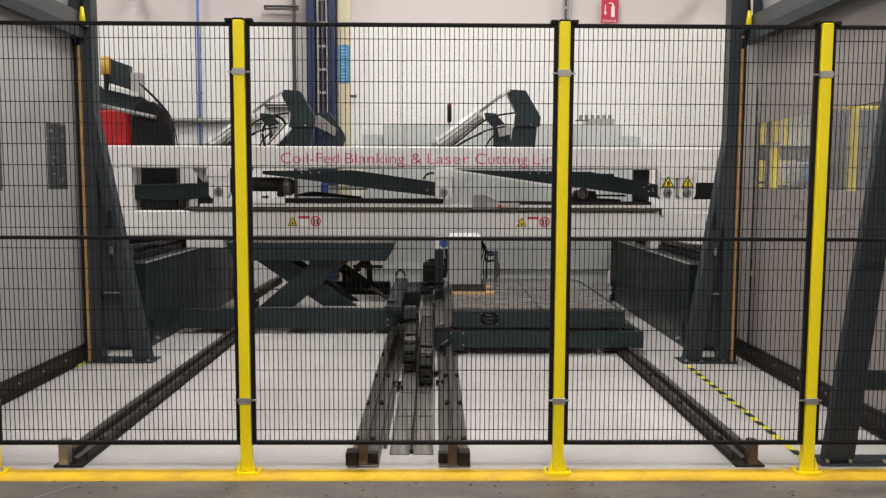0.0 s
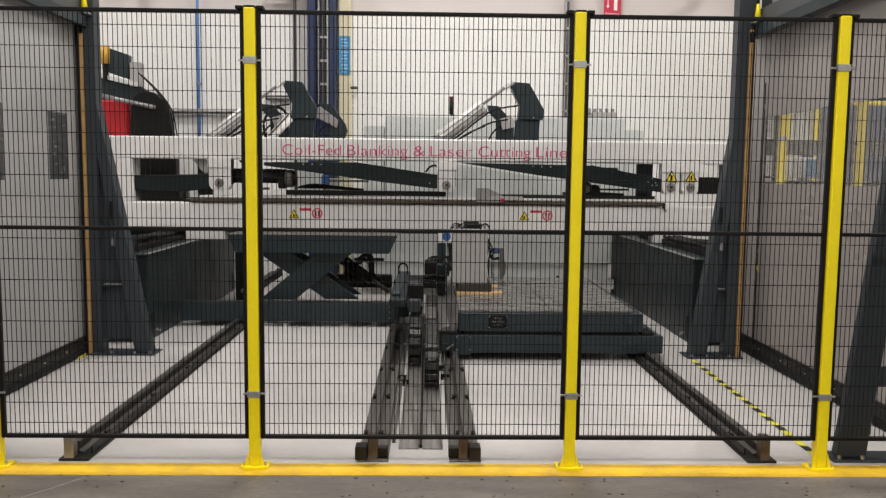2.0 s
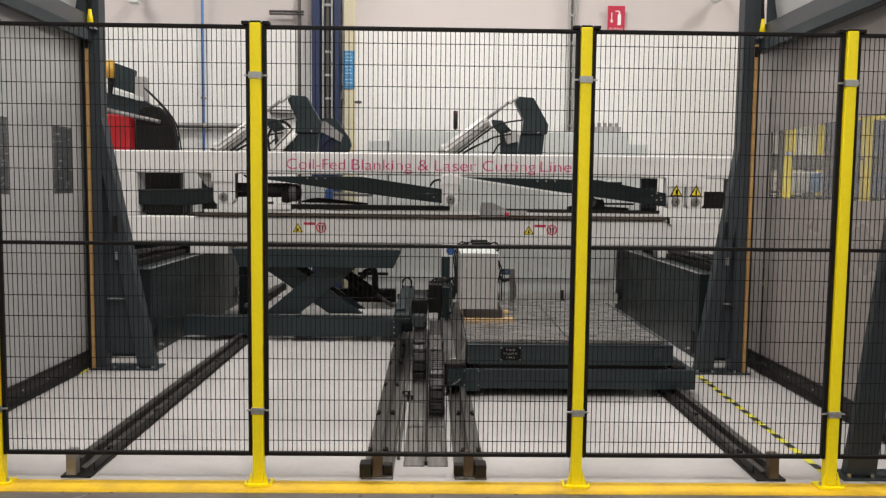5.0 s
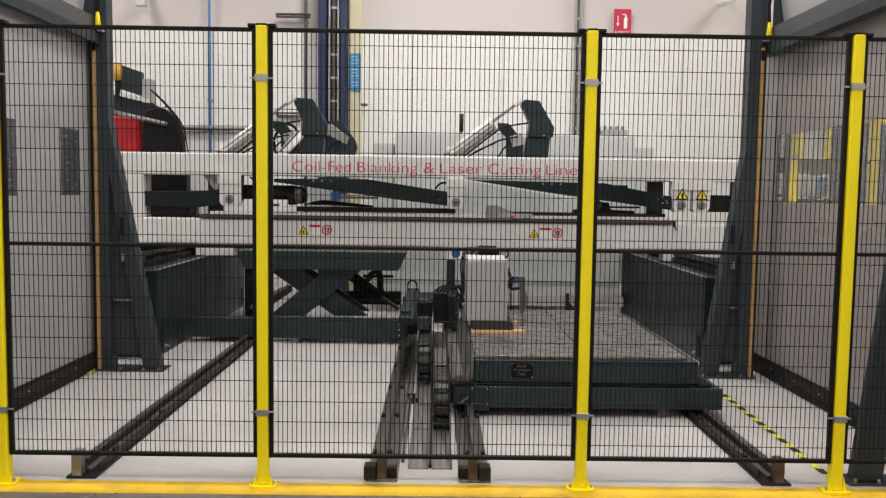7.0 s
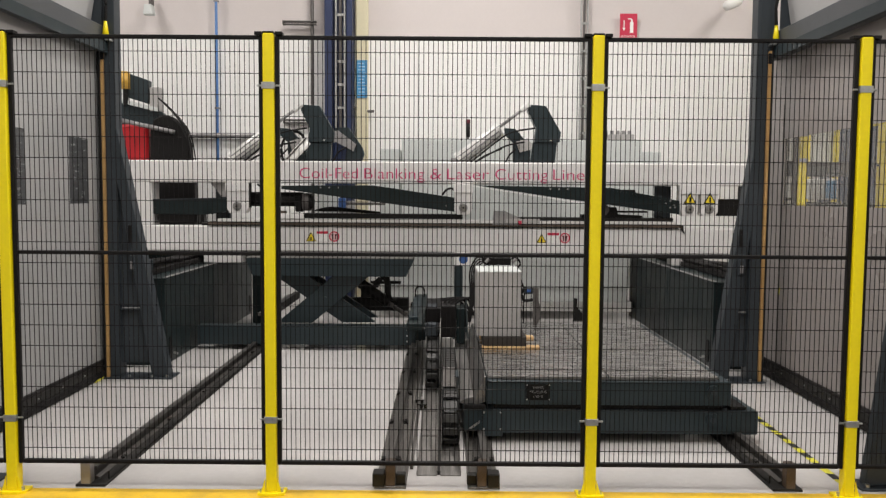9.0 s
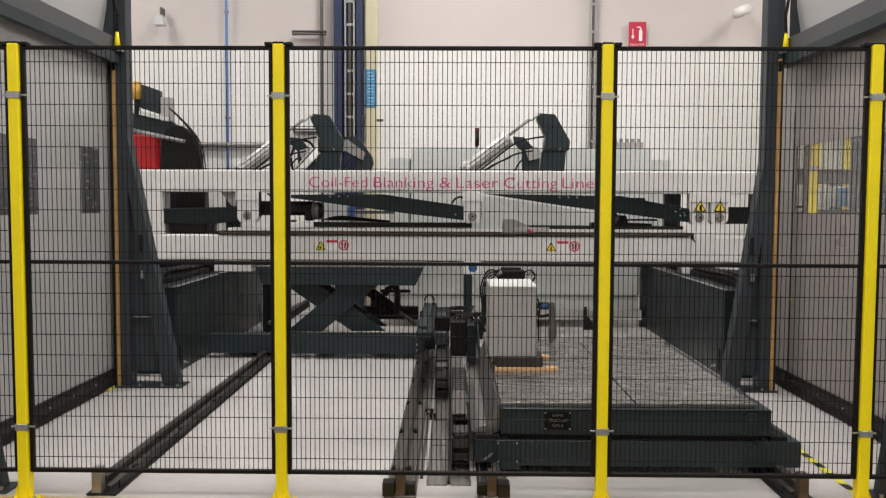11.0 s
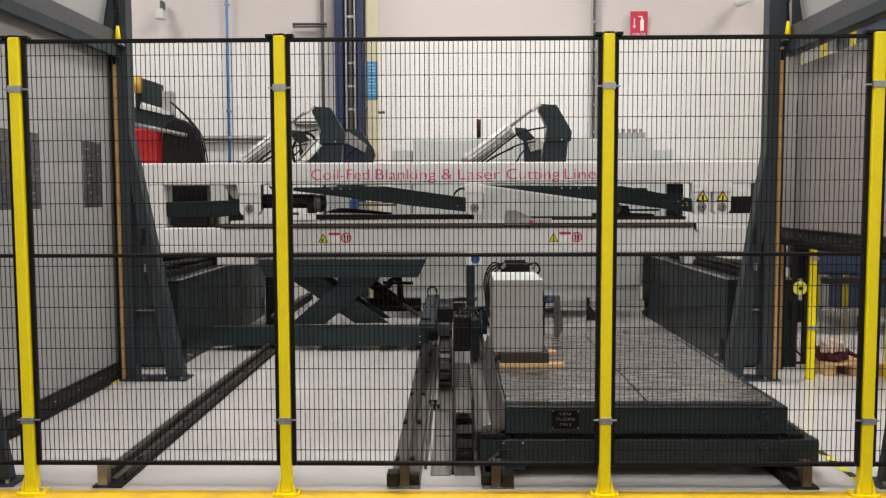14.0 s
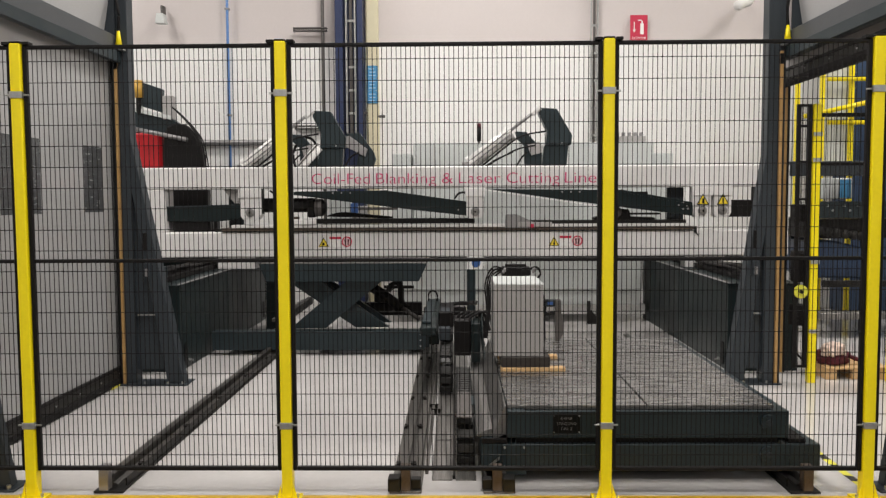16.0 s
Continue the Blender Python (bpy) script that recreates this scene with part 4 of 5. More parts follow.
bx = (-3.879, 2.807)
part("beacon", rod((bx[0], 5.5, bx[1] - 0.12), (bx[0], 5.5, bx[1] + 0.08), 0.055, 12), BROWNT, cf, "amber beacon", True)
part("beacon_foot", rod((bx[0], 5.5, bx[1] - 0.3), (bx[0], 5.5, bx[1] - 0.12), 0.03, 10), BLACK, cf)
for k in range(3):
    part("hose", hose([(p[0] + 0.02 * k, 5.4 + 0.03 * k, p[1] - 0.02 * k) for p in [(-3.462, 2.576), (-3.275, 2.386), (-3.148, 2.19), (-3.095, 1.888)]], 0.008), BLACK, cf)
part("body", slab(-5.2, -3.75, 0.0, 2.3, 5.67, 6.4, 0.02), ANTH2, cf)
part("back_box", slab(-3.50, -2.93, 1.30, 1.62, 5.0, 5.12, 0.01), BLACK, cf)
part("back_box", slab(-3.50, -2.83, 1.00, 1.299, 5.0, 5.12, 0.01), RAILD, cf)

part("pedestal", slab(-4.3, -3.5, 0.0, 1.16, 5.0, 5.12, 0.01), ANTH2, cf)
part("pedestal", slab(-4.3, -3.3, 0.0, 1.80, 5.46, 5.58, 0.01), ANTH2, cf)
# ---- stacking car on the left rails, with a scissor table ----
sc = thing("scissor_table_car", (-1.15, 3.9, 0), "dark anthracite scissor lift table on a rail car", "lift table")
part("front_member", slab(-2.47, -0.405, 0.050, 0.230, 3.58, 3.70, 0.005), ANTH, sc)
part("rear_member", slab(-2.35, -0.46, 0.055, 0.105, 4.40, 4.50, 0.005), ANTH2, sc)
for x in (-2.25, -0.56):
    part("side_member", slab(x - 0.07, x + 0.07, 0.06, 0.12, 3.705, 4.395, 0.005), ANTH2, sc)
part("end_block", slab(-0.50, -0.407, 0.06, 0.226, 3.565, 3.579, 0.003), ANTH, sc)
for z in (0.09, 0.145, 0.2):
    part("bolt", rod((-0.485, 3.556, z), (-0.485, 3.565, z), 0.008, 6), ZINC, sc)
part("table_leg", slab(-2.30, -2.19, 0.0, 0.86, 5.02, 5.14, 0.004), ANTH2, sc)
part("edge_tray", prism([(-1.93, 0.30), (-1.86, 0.30), (-1.86, 0.33), (-1.93, 0.33)], 3.72, 5.2, bevel=0.002), STEEL, sc)
part("edge_tray", prism([(-1.855, 0.28), (-1.80, 0.28), (-1.80, 0.36), (-1.855, 0.36)], 3.72, 5.2, bevel=0.002), BLACK, sc)
tbl = part("table_top", prism([(-2.02, 0.87), (-0.42, 0.87), (-0.50, 0.70), (-1.95, 0.70)], 3.6, 4.5, bevel=0.006), ANTH, sc)
part("top_sheet", slab(-2.02, -0.42, 0.8705, 0.875, 3.6, 4.5, 0.002), STEEL, sc)
for y in (3.72, 4.02):
    part("scissor_leg", prism([(-1.80, 0.70), (-1.47, 0.70), (-0.80, 0.235), (-1.13, 0.235)], y + 0.065, y + 0.125, bevel=0.004), ANTH, sc)
    part("scissor_leg", prism([(-0.85, 0.70), (-1.20, 0.70), (-1.75, 0.235), (-1.41, 0.235)], y, y + 0.06, bevel=0.004), ANTH, sc)
    part("pivot_pin", rod((-1.29, y - 0.004, 0.467), (-1.29, y + 0.14, 0.467), 0.03, 12), ANTH, sc)
part("lift_cylinder", rod((-1.50, 4.3, 0.60), (-1.30, 4.3, 0.47), 0.055, 14), BLACK, sc, "black hydraulic cylinder", True)
part("cross_tube", slab(-1.22, -0.50, 0.285, 0.415, 4.22, 4.34, 0.012), BLACK, sc)
part("lift_cylinder", rod((-1.02, 4.15, 0.60), (-0.70, 4.15, 0.375), 0.052, 14), BLACK, sc, "black hydraulic cylinder", True)
part("piston_rod", rod((-0.72, 4.15, 0.39), (-0.52, 4.15, 0.255), 0.022, 10), PIPED, sc, "", True)
part("manifold", slab(-0.98, -0.86, 0.43, 0.56, 4.12, 4.22, 0.012), BLACK, sc)
part("hose_bar", slab(-0.92, -0.60, 0.522, 0.553, 4.58, 4.62, 0.003), RAILD, sc)
part("bar_stay", slab(-0.90, -0.87, 0.416, 0.521, 4.30, 4.60, 0.003), RAILD, sc)
for k in range(3):
    part("hose", hose([(-0.86 + 0.02 * k, 4.12, 0.54), (-0.80 + 0.03 * k, 4.10, 0.63 + 0.015 * k), (-0.73 + 0.02 * k, 4.10, 0.60), (-0.71 + 0.015 * k, 4.12, 0.44), (-0.62, 4.2, 0.40)], 0.013), BLACK, sc)
for x in (-2.1, -1.4, -0.8):
    part("wheel_box", slab(x - 0.10, x + 0.10, 0.03, 0.10, 3.72, 4.0, 0.01), BLACK, sc)
for x, y in ((-1.905, 3.85), (-1.905, 4.25), (-0.41, 3.85), (-0.41, 4.25)):
    part("wheel", rod((x - 0.03, y, 0.148), (x + 0.03, y, 0.148), 0.07, 16), STEEL, sc, "steel flanged wheel", True)
part("cable_arm", slab(-0.425, -0.30, 0.435, 0.50, 2.14, 3.9, 0.008), ANTH2, sc, "dark cantilever arm over the chain")
part("arm_post", slab(-0.42, -0.31, 0.10, 0.434, 3.585, 3.70, 0.006), ANTH2, sc)
part("arm_post", slab(-0.415, -0.315, 0.226, 0.434, 3.30, 3.584, 0.006), ANTH2, sc)
part("arm_lid", slab(-0.415, -0.345, 0.5005, 0.525, 2.30, 3.5, 0.006), ANTH, sc)
part("chain_bracket", slab(-0.275, -0.175, 0.31, 0.37, 2.62, 3.30, 0.005), BLACK, sc)
part("chain_bracket", slab(-0.30, -0.17, 0.371, 0.50, 2.95, 3.60, 0.008), BLACK, sc)
part("chain_end_box", slab(-0.29, -0.19, 0.335, 0.435, 2.50, 2.60, 0.005), FRAMEG, sc, "grey chain end box")
part("cross_arm", slab(-0.46, -0.05, 0.36, 0.434, 3.705, 3.80, 0.006), BLACK, sc, "black cross arm")
part("small_plate", slab(-0.29, -0.20, 0.501, 0.505, 2.97, 3.2, 0.001), FRAMEG, sc)
for k in range(4):
    part("cable", hose([(-0.38 + 0.05 * k, 3.72, 0.435), (-0.28 + 0.06 * k, 3.72, 0.465 + 0.006 * k), (-0.12 + 0.05 * k, 3.85, 0.45), (0.0 + 0.02 * k, 4.1, 0.44)], 0.013), BLACK, sc)
part("lifting_eye", hose([(-0.41, 3.7, 0.49), (-0.41, 3.7, 0.57), (-0.37, 3.7, 0.60), (-0.33, 3.7, 0.57), (-0.33, 3.7, 0.49)], 0.008), BLACK, sc)

# ---- stacking car on the right rails (moves) ----
CAR_Y = 0.22
car = thing("stacking_car", (0.9, CAR_Y, 0), "dark anthracite flat stacking car rolling on floor rails", "rail car")
y0, y1 = CAR_Y, CAR_Y + 2.1
part("chassis_front", slab(0.12, 1.727, 0.062, 0.202, y0, y0 + 0.08, 0.004), ANTH, car)
part("chassis_rear", slab(0.12, 1.727, 0.062, 0.202, y1 - 0.08, y1, 0.004), ANTH, car)
part("chassis_side", slab(1.60, 1.725, 0.07, 0.20, y0 + 0.081, y1 - 0.081, 0.004), ANTH, car)
part("chassis_side", slab(0.122, 0.25, 0.07, 0.20, y0 + 0.081, y1 - 0.081, 0.004), ANTH, car)
part("wheel_housing", slab(-0.02, 0.118, 0.075, 0.205, y0 + 0.005, y0 + 0.35, 0.005), ANTH, car)
part("housing_plate", slab(0.09, 0.212, 0.045, 0.204, y0 - 0.012, y0 - 0.001, 0.003), ANTH, car)
for x, z in ((0.10, 0.19), (0.20, 0.19), (0.10, 0.09), (0.20, 0.09)):
    part("bolt", rod((x, y0 - 0.02, z), (x, y0 - 0.012, z), 0.006, 6), ZINC, car)
part("deck_box", slab(0.115, 1.565, 0.232, 0.376, y0 + 0.004, y1 - 0.02, 0.005), ANTH, car)
part("spacer", slab(0.16, 1.52, 0.203, 0.231, y0 + 0.03, y1 - 0.05, 0), BLACK, car)
ph = thing("photocell_post", (0.0, 4.2, 0), "dark photocell post with a white card and blue disc", "sensor post")
part("post", slab(-0.036, 0.051, 0.056, 0.755, 4.2, 4.26, 0.004), ANTH, ph)
part("foot", slab(-0.06, 0.10, 0.0, 0.20, 4.19, 4.27, 0.004), ANTH, ph)
part("card", slab(-0.035, 0.137, 0.761, 0.894, 4.19, 4.196, 0.001), SIGNW, ph, "white card")
dx_, dz_ = 0.056, 0.825
part("disc", rod((dx_, 4.184, dz_), (dx_, 4.188, dz_), 0.045, 18), SIGNB, ph, "blue disc")
part("black_pad", slab(1.567, 1.66, 0.203, 0.225, y0 + 0.02, y0 + 0.22, 0.003), RUBBER, car, "black rubber pad")
part("bumper_pad", slab(-0.02, 0.11, 0.206, 0.232, y0 + 0.0, y0 + 0.018, 0.003), RUBBER, car, "black rubber pad")
part("deck_plate", slab(0.118, 0.845, 0.377, 0.393, y0 + 0.055, y1 - 0.03, 0.001), DECK, car, "scuffed steel deck plate")
part("deck_plate", slab(0.855, 1.505, 0.377, 0.393, y0 + 0.055, y1 - 0.03, 0.001), DECK, car, "scuffed steel deck plate")
part("edge_strip", slab(0.20, 1.48, 0.3765, 0.381, y0 + 0.025, y0 + 0.04, 0.001), RAILD, car)
part("front_seam", slab(0.12, 1.56, 0.366, 0.369, y0 + 0.001, y0 + 0.0045, 0), PLATEB, car)
for i in range(12):
    x = 0.2 + i * 0.115
    part("deck_screw", rod((x, y0 + 0.09, 0.393), (x, y0 + 0.09, 0.3945), 0.007, 8), PIPED, car)
pl = part("name_plate", slab(0.349, 0.490, 0.262, 0.358, y0 - 0.004, y0 + 0.003, 0.001), PLATEB, car, "black engraved name plate")
for words, z, w in (("SHEAR", 0.338, 0.062), ("STACKING", 0.311, 0.098), ("CAR 2", 0.284, 0.056)):
    lettering("lettering", words, 0.021, 0.4195 - w / 2, y0 - 0.0045, z, w, PIPEG, pl, "grey engraved lettering")
for x in (0.354, 0.485):
    for z in (0.267, 0.353):
        part("rivet", rod((x, y0 - 0.007, z), (x, y0 - 0.004, z), 0.004, 8), ZINC, pl)
for x, z in ((1.455, 0.318), (1.455, 0.152)):
    part("lug", rod((x, y0 - 0.016, z), (x, y0 + 0.003, z), 0.040, 20, r2=0.040), ANTH, car, "round bolted lug")
    part("lug_bolt", rod((x, y0 - 0.026, z), (x, y0 - 0.016, z), 0.018, 6), FRAMEG, car)
for x, y in ((1.585, y0 + 0.3), (1.585, y1 - 0.3), (0.06, y0 + 0.6), (0.06, y1 - 0.3)):
    part("wheel", rod((x - 0.03, y, 0.142), (x + 0.03, y, 0.142), 0.064, 16), STEEL, car, "steel flanged wheel", True)
part("rail_guard", slab(0.3, 1.5, 0.035, 0.060, y0 + 0.15, y0 + 0.2, 0.003), BLACK, car)
part("stop_arm", prism([(0.01, 0.09), (0.03, 0.09), (0.075, 0.125), (0.075, 0.14)], y0 - 0.01, y0 - 0.004), ZINC, car)
# slanted cover plate and arm towards the chain
part("cover_plate", prism([(-0.04, 0.207), (0.043, 0.207), (0.043, 0.25), (0.0, 0.24), (-0.04, 0.22)], y0 + 0.12, y1 - 0.06, bevel=0.002), COVER, car, "scuffed bright steel cover strip")
part("cover_plate", prism([(0.046, 0.207), (0.112, 0.236), (0.112, 0.388), (0.105, 0.388), (0.046, 0.235)], y0 + 0.06, y1 - 0.04, bevel=0.002), COVER, car, "scuffed bright steel cover strip")
part("chain_box", slab(-0.165, -0.04, 0.31, 0.575, y0 + 1.78, y0 + 2.06, 0.008), BLACK, car, "dark cable terminal box")
part("chain_box", slab(-0.035, 0.03, 0.27, 0.56, y0 + 1.72, y0 + 2.08, 0.006), ANTH2, car, "dark cable terminal box")
part("side_shield", prism([(y0 + 1.30, 0.385), (y0 + 2.09, 0.385), (y0 + 2.09, 0.60), (y0 + 1.95, 0.60)], 0.040, 0.050, axis="x", bevel=0.002), ANTH2, car, "dark sloping side shield")
part("chain_plate", slab(-0.146, -0.064, 0.308, 0.316, y0 + 0.11, y0 + 0.65, 0.002), PIPED, car, "grey flat chain end plate")
part("chain_plate_arm", slab(-0.066, -0.042, 0.25, 0.307, y0 + 0.40, y0 + 0.60, 0.003), ANTH, car)
for q in (0.14, 0.60):
    part("bolt", rod((-0.105, y0 + q, 0.316), (-0.105, y0 + q, 0.322), 0.007, 6), ZINC, car)
for k in range(4):
    part("cable", hose([(-0.14 + 0.03 * k, y0 + 1.9, 0.57), (-0.11 + 0.04 * k, y0 + 1.92, 0.605), (-0.02 + 0.04 * k, y0 + 2.0, 0.60), (0.07 + 0.02 * k, y0 + 1.95, 0.47)], 0.010), BLACK, car)
part("lever", prism([(0.605, 0.392), (0.632, 0.392), (0.662, 0.45), (0.664, 0.54), (0.648, 0.60), (0.645, 0.71), (0.605, 0.71), (0.605, 0.60)], y0 + 1.9, y0 + 1.96, bevel=0.004), PIPED, car, "dark grey curved lever")
part("lever_box", slab(0.53, 0.60, 0.655, 0.71, y0 + 1.91, y0 + 1.95, 0.006), FRAMEG, car, "small dark switch box")
part("switch_key", slab(0.545, 0.585, 0.672, 0.694, y0 + 1.903, y0 + 1.909, 0.002), SIGNB, car)
part("lever_loop", hose([(0.60, y0 + 1.92, 0.61), (0.54, y0 + 1.92, 0.60), (0.51, y0 + 1.92, 0.63), (0.515, y0 + 1.92, 0.69), (0.55, y0 + 1.92, 0.70)], 0.013), BLACK, car)
for k in range(3):
    part("cable", hose([(0.47 + 0.03 * k, y0 + 1.97, 0.40), (0.45 + 0.04 * k, y0 + 1.99, 0.55), (0.49 + 0.02 * k, y0 + 1.98, 0.70), (0.44, y0 + 2.0, 0.88)], 0.007), BLACK, car)
# load on the car: keyed together with it as its fitted control cabinet
cab = part("cabinet", slab(0.092, 0.398, 0.485, 0.935, y0 + 0.88, y0 + 1.38, 0.004), CABM, car, "plain grey control cabinet")
part("cabinet_top", slab(0.095, 0.402, 0.936, 0.942, y0 + 0.88, y0 + 1.38, 0.002), CABG, cab)
part("cabinet_base", slab(0.135, 0.44, 0.417, 0.484, y0 + 0.87, y0 + 1.38, 0.004), DARKB, car, "dark brown base block")
part("timber", slab(0.13, 0.535, 0.392, 0.416, y0 + 0.86, y0 + 0.93, 0.003), WOOD, car, "pale pine batten")
part("timber", slab(0.13, 0.535, 0.392, 0.416, y0 + 1.25, y0 + 1.32, 0.003), WOOD, car, "pale pine batten")
for k in range(4):
    part("cable", hose([(0.05 + 0.010 * k, y0 + 1.9, 0.42), (0.085 + 0.008 * k, y0 + 1.95, 0.62), (0.075 + 0.016 * k, y0 + 2.0, 0.82), (0.135 + 0.006 * k, y0 + 2.0, 0.95 - 0.022 * k), (0.23, y0 + 2.02, 0.93)], 0.0065), BLACK, car)
part("gear_post", slab(0.22, 0.28, 0.392, 0.86, y0 + 2.0, y0 + 2.05, 0.004), BLACK, car)
part("top_gear", slab(0.20, 0.42, 0.885, 0.955, y0 + 1.97, y0 + 2.06, 0.008), BLACK, car, "black connector box")
part("top_gear", slab(0.23, 0.39, 0.956, 0.975, y0 + 1.99, y0 + 2.04, 0.003), RAILD, car)
for q in (0.205, 0.43):
    part("connector", rod((q, y0 + 1.955, 0.915), (q + 0.03, y0 + 1.955, 0.945), 0.014, 8), PIPEG, car)
part("cable", hose([(0.42, y0 + 2.0, 0.94), (0.47, y0 + 2.0, 0.95), (0.50, y0 + 2.0, 0.90), (0.47, y0 + 2.0, 0.86)], 0.008), BLACK, car)

# ---- cable chains ----
PITCH = 0.062


def link_mesh(half):
    bm = bmesh.new()
    slab(-0.007, 0.007, -0.036, 0.036, -0.036, 0.036, 0.006, bm)
    me = bpy.data.meshes.new("side_plate")
    bm.to_mesh(me)
    bm.free()
    me.materials.append(CHAIN)
    bm = bmesh.new()
    slab(-half + 0.004, half - 0.004, 0.027, 0.034, -0.022, 0.022, 0.001, bm)
    mb = bpy.data.meshes.new("crossbar")
    bm.to_mesh(mb)
    bm.free()
    mb.materials.append(CHAING)
    return me, mb


LINK_A, LINK_B = link_mesh(0.043)
CH_R = 0.112
CH_Z = 0.045


def chain_pose(x, s, bend_y):
    """Pose of a link at arc length s past the bend's lower start (s < 0: lower run, towards +y)."""
    if s <= 0:
        return pose(x, bend_y - s, CH_Z, 0, 0, 0)
    if s < math.pi * CH_R:
        a = s / CH_R
        return pose(x, bend_y - math.sin(a) * CH_R, CH_Z + CH_R * (1 - math.cos(a)), -math.degrees(a), 0, 0)
    return pose(x, bend_y + (s - math.pi * CH_R), CH_Z + 2 * CH_R, -180, 0, 0)


def make_link(chain):
    th = new("link")
    th.parent = chain
    for k in (-0.043, 0.043):
        b = new("side_plate", LINK_A)
        b.parent = th
        b.location.x = k
    for k in (0, 180):
        b = new("crossbar", LINK_B)
        b.parent = th
        b.matrix_basis = pose(0, 0, 0, 0, k, 0)
    return th


# car travel along y and curtain lift, by time
def car_shift(t):
    return max(0.0, 2.45 - 0.2075 * t) if t < 11.5 else max(0.0, 0.064 * (12.1 - t) / 0.6) if t < 12.1 else 0.0


BEND_END = 0.49
CH_A, CH_B = Vector((-0.225, 2.0, 0.0)), Vector((-0.10, 1.0, 0.0))
still_chain = thing("cable_chain", CH_A, "black plastic cable chain bent over in its floor channel", "cable chain", "cable chains")
for i in range(34):
    lk = make_link(still_chain)
    lk.matrix_basis = Matrix.Translation(-CH_A) @ chain_pose(-0.225, -0.9 + i * PITCH, 2.12)
moving_chain = thing("cable_chain", CH_B, "black plastic cable chain rolling along with the car", "cable chain", "cable chains")
moving_links = [make_link(moving_chain) for i in range(48)]

# ---- wall services ----
Y = 6.80
sg = thing("extinguisher_sign", (2.28, Y, 3.7), "red fire extinguisher sign with white pictogram on the wall", "wall sign")
part("plate", slab(2.168, 2.396, 3.566, 3.891, Y - 0.012, Y - 0.004, 0.002), REDS, sg)
part("bottle", slab(2.30, 2.345, 3.64, 3.78, Y - 0.015, Y - 0.013, 0.0), SIGNW, sg)
part("neck", slab(2.313, 2.332, 3.78, 3.815, Y - 0.015, Y - 0.013, 0.0), SIGNW, sg)
part("nozzle", slab(2.27, 2.32, 3.815, 3.828, Y - 0.015, Y - 0.013, 0.0), SIGNW, sg)
part("arrow_shaft", slab(2.215, 2.226, 3.70, 3.80, Y - 0.015, Y - 0.013, 0), SIGNW, sg)
part("arrow_head", prism([(2.198, 3.705), (2.243, 3.705), (2.2205, 3.665)], Y - 0.015, Y - 0.013), SIGNW, sg)
lettering("lettering", "EXTINTOR", 0.04, 2.19, Y - 0.0135, 3.59, 0.185, SIGNW, sg, "white lettering")
bc = thing("building_column", (-1.55, 6.7, 0), "navy blue steel building column", "column")
part("flange", slab(-1.705, -1.605, 0.0, 6.9, 6.52, 6.79, 0.004), NAVY, bc)
part("web", slab(-1.604, -1.422, 0.0, 6.9, 6.70, 6.72, 0.0), NAVY, bc)
part("flange", slab(-1.421, -1.345, 0.0, 6.9, 6.52, 6.79, 0.004), NAVY, bc)


def cable_ladder(x0, x1, y, z0, z1, rung, label):
    th = thing("cable_ladder", ((x0 + x1) / 2, y, z0), label, "cable ladder", "cable ladders")
    w = (x1 - x0) * 0.18
    part("side_rail", slab(x0, x0 + w, z0, z1, y - 0.04, y, 0.002), ZINC, th)
    part("side_rail", slab(x1 - w, x1, z0, z1, y - 0.04, y, 0.002), ZINC, th)
    z = z0 + 0.1
    while z < z1:
        part("rung", slab(x0 + w, x1 - w, z, z + 0.03, y - 0.03, y - 0.01, 0), ZINC, th)
        z += rung
    part("cable", slab(x0 + w * 2, x1 - w * 2, z0, z1, y - 0.028, y - 0.006, 0.004), PIPED, th, "dark bundled cables")


cable_ladder(-1.585, -1.445, 6.66, 2.2, 6.8, 0.3, "galvanised cable ladder with dark cables on the column")
cable_ladder(1.64, 1.745, 6.79, 2.2, 6.8, 0.36, "narrow galvanised cable ladder on the wall")
cp = thing("cream_pipe_duct", (-1.26, 6.7, 0), "cream painted vertical pipe duct beside the column", "pipe duct")
part("duct", slab(-1.325, -1.16, 0.0, 6.9, 6.70, 6.795, 0.015), CREAM, cp)
part("tap", rod((-1.17, 6.72, 2.58), (-1.08, 6.72, 2.58), 0.018, 10), PIPED, cp, "small dark tap")
part("tap", rod((-1.33, 6.69, 2.62), (-1.33, 6.62, 2.62), 0.018, 10), PIPED, cp, "small dark tap")
st = thing("info_sticker", (-1.25, 6.69, 3.0), "blue and white safety sticker strip on the duct", "sticker")
for i in range(3):
    z = 2.75 + i * 0.165
    st_p = part("sticker", slab(-1.315, -1.168, z, z + 0.162, 6.686, 6.694, 0.001), STICKB, st)
    for q in range(3):
        part("pictogram", slab(-1.29 + 0.012 * (q % 2), -1.20 - 0.015 * (q == i), z + 0.028 + 0.042 * q, z + 0.042 + 0.042 * q, 6.683, 6.685, 0), STICKW, st_p)
bp = thing("blue_pipe", (-3.17, 6.76, 0), "thin blue compressed air pipe on the wall", "pipe")
part("pipe", rod((-3.17, 6.76, 0.3), (-3.17, 6.76, 6.9), 0.018, 10), PIPEB, bp, "", True)
for z in (1.2, 2.6, 4.0):
    part("clip", slab(-3.20, -3.14, z, z + 0.025, 6.74, 6.80, 0.002), PIPEG, bp)
dp = thing("conduit", (-1.88, 6.76, 0), "dark vertical conduit with a side bracket", "conduit")
part("pipe", rod((-1.90, 6.75, 0.2), (-1.90, 6.75, 6.9), 0.022, 10), PIPED, dp, "", True)
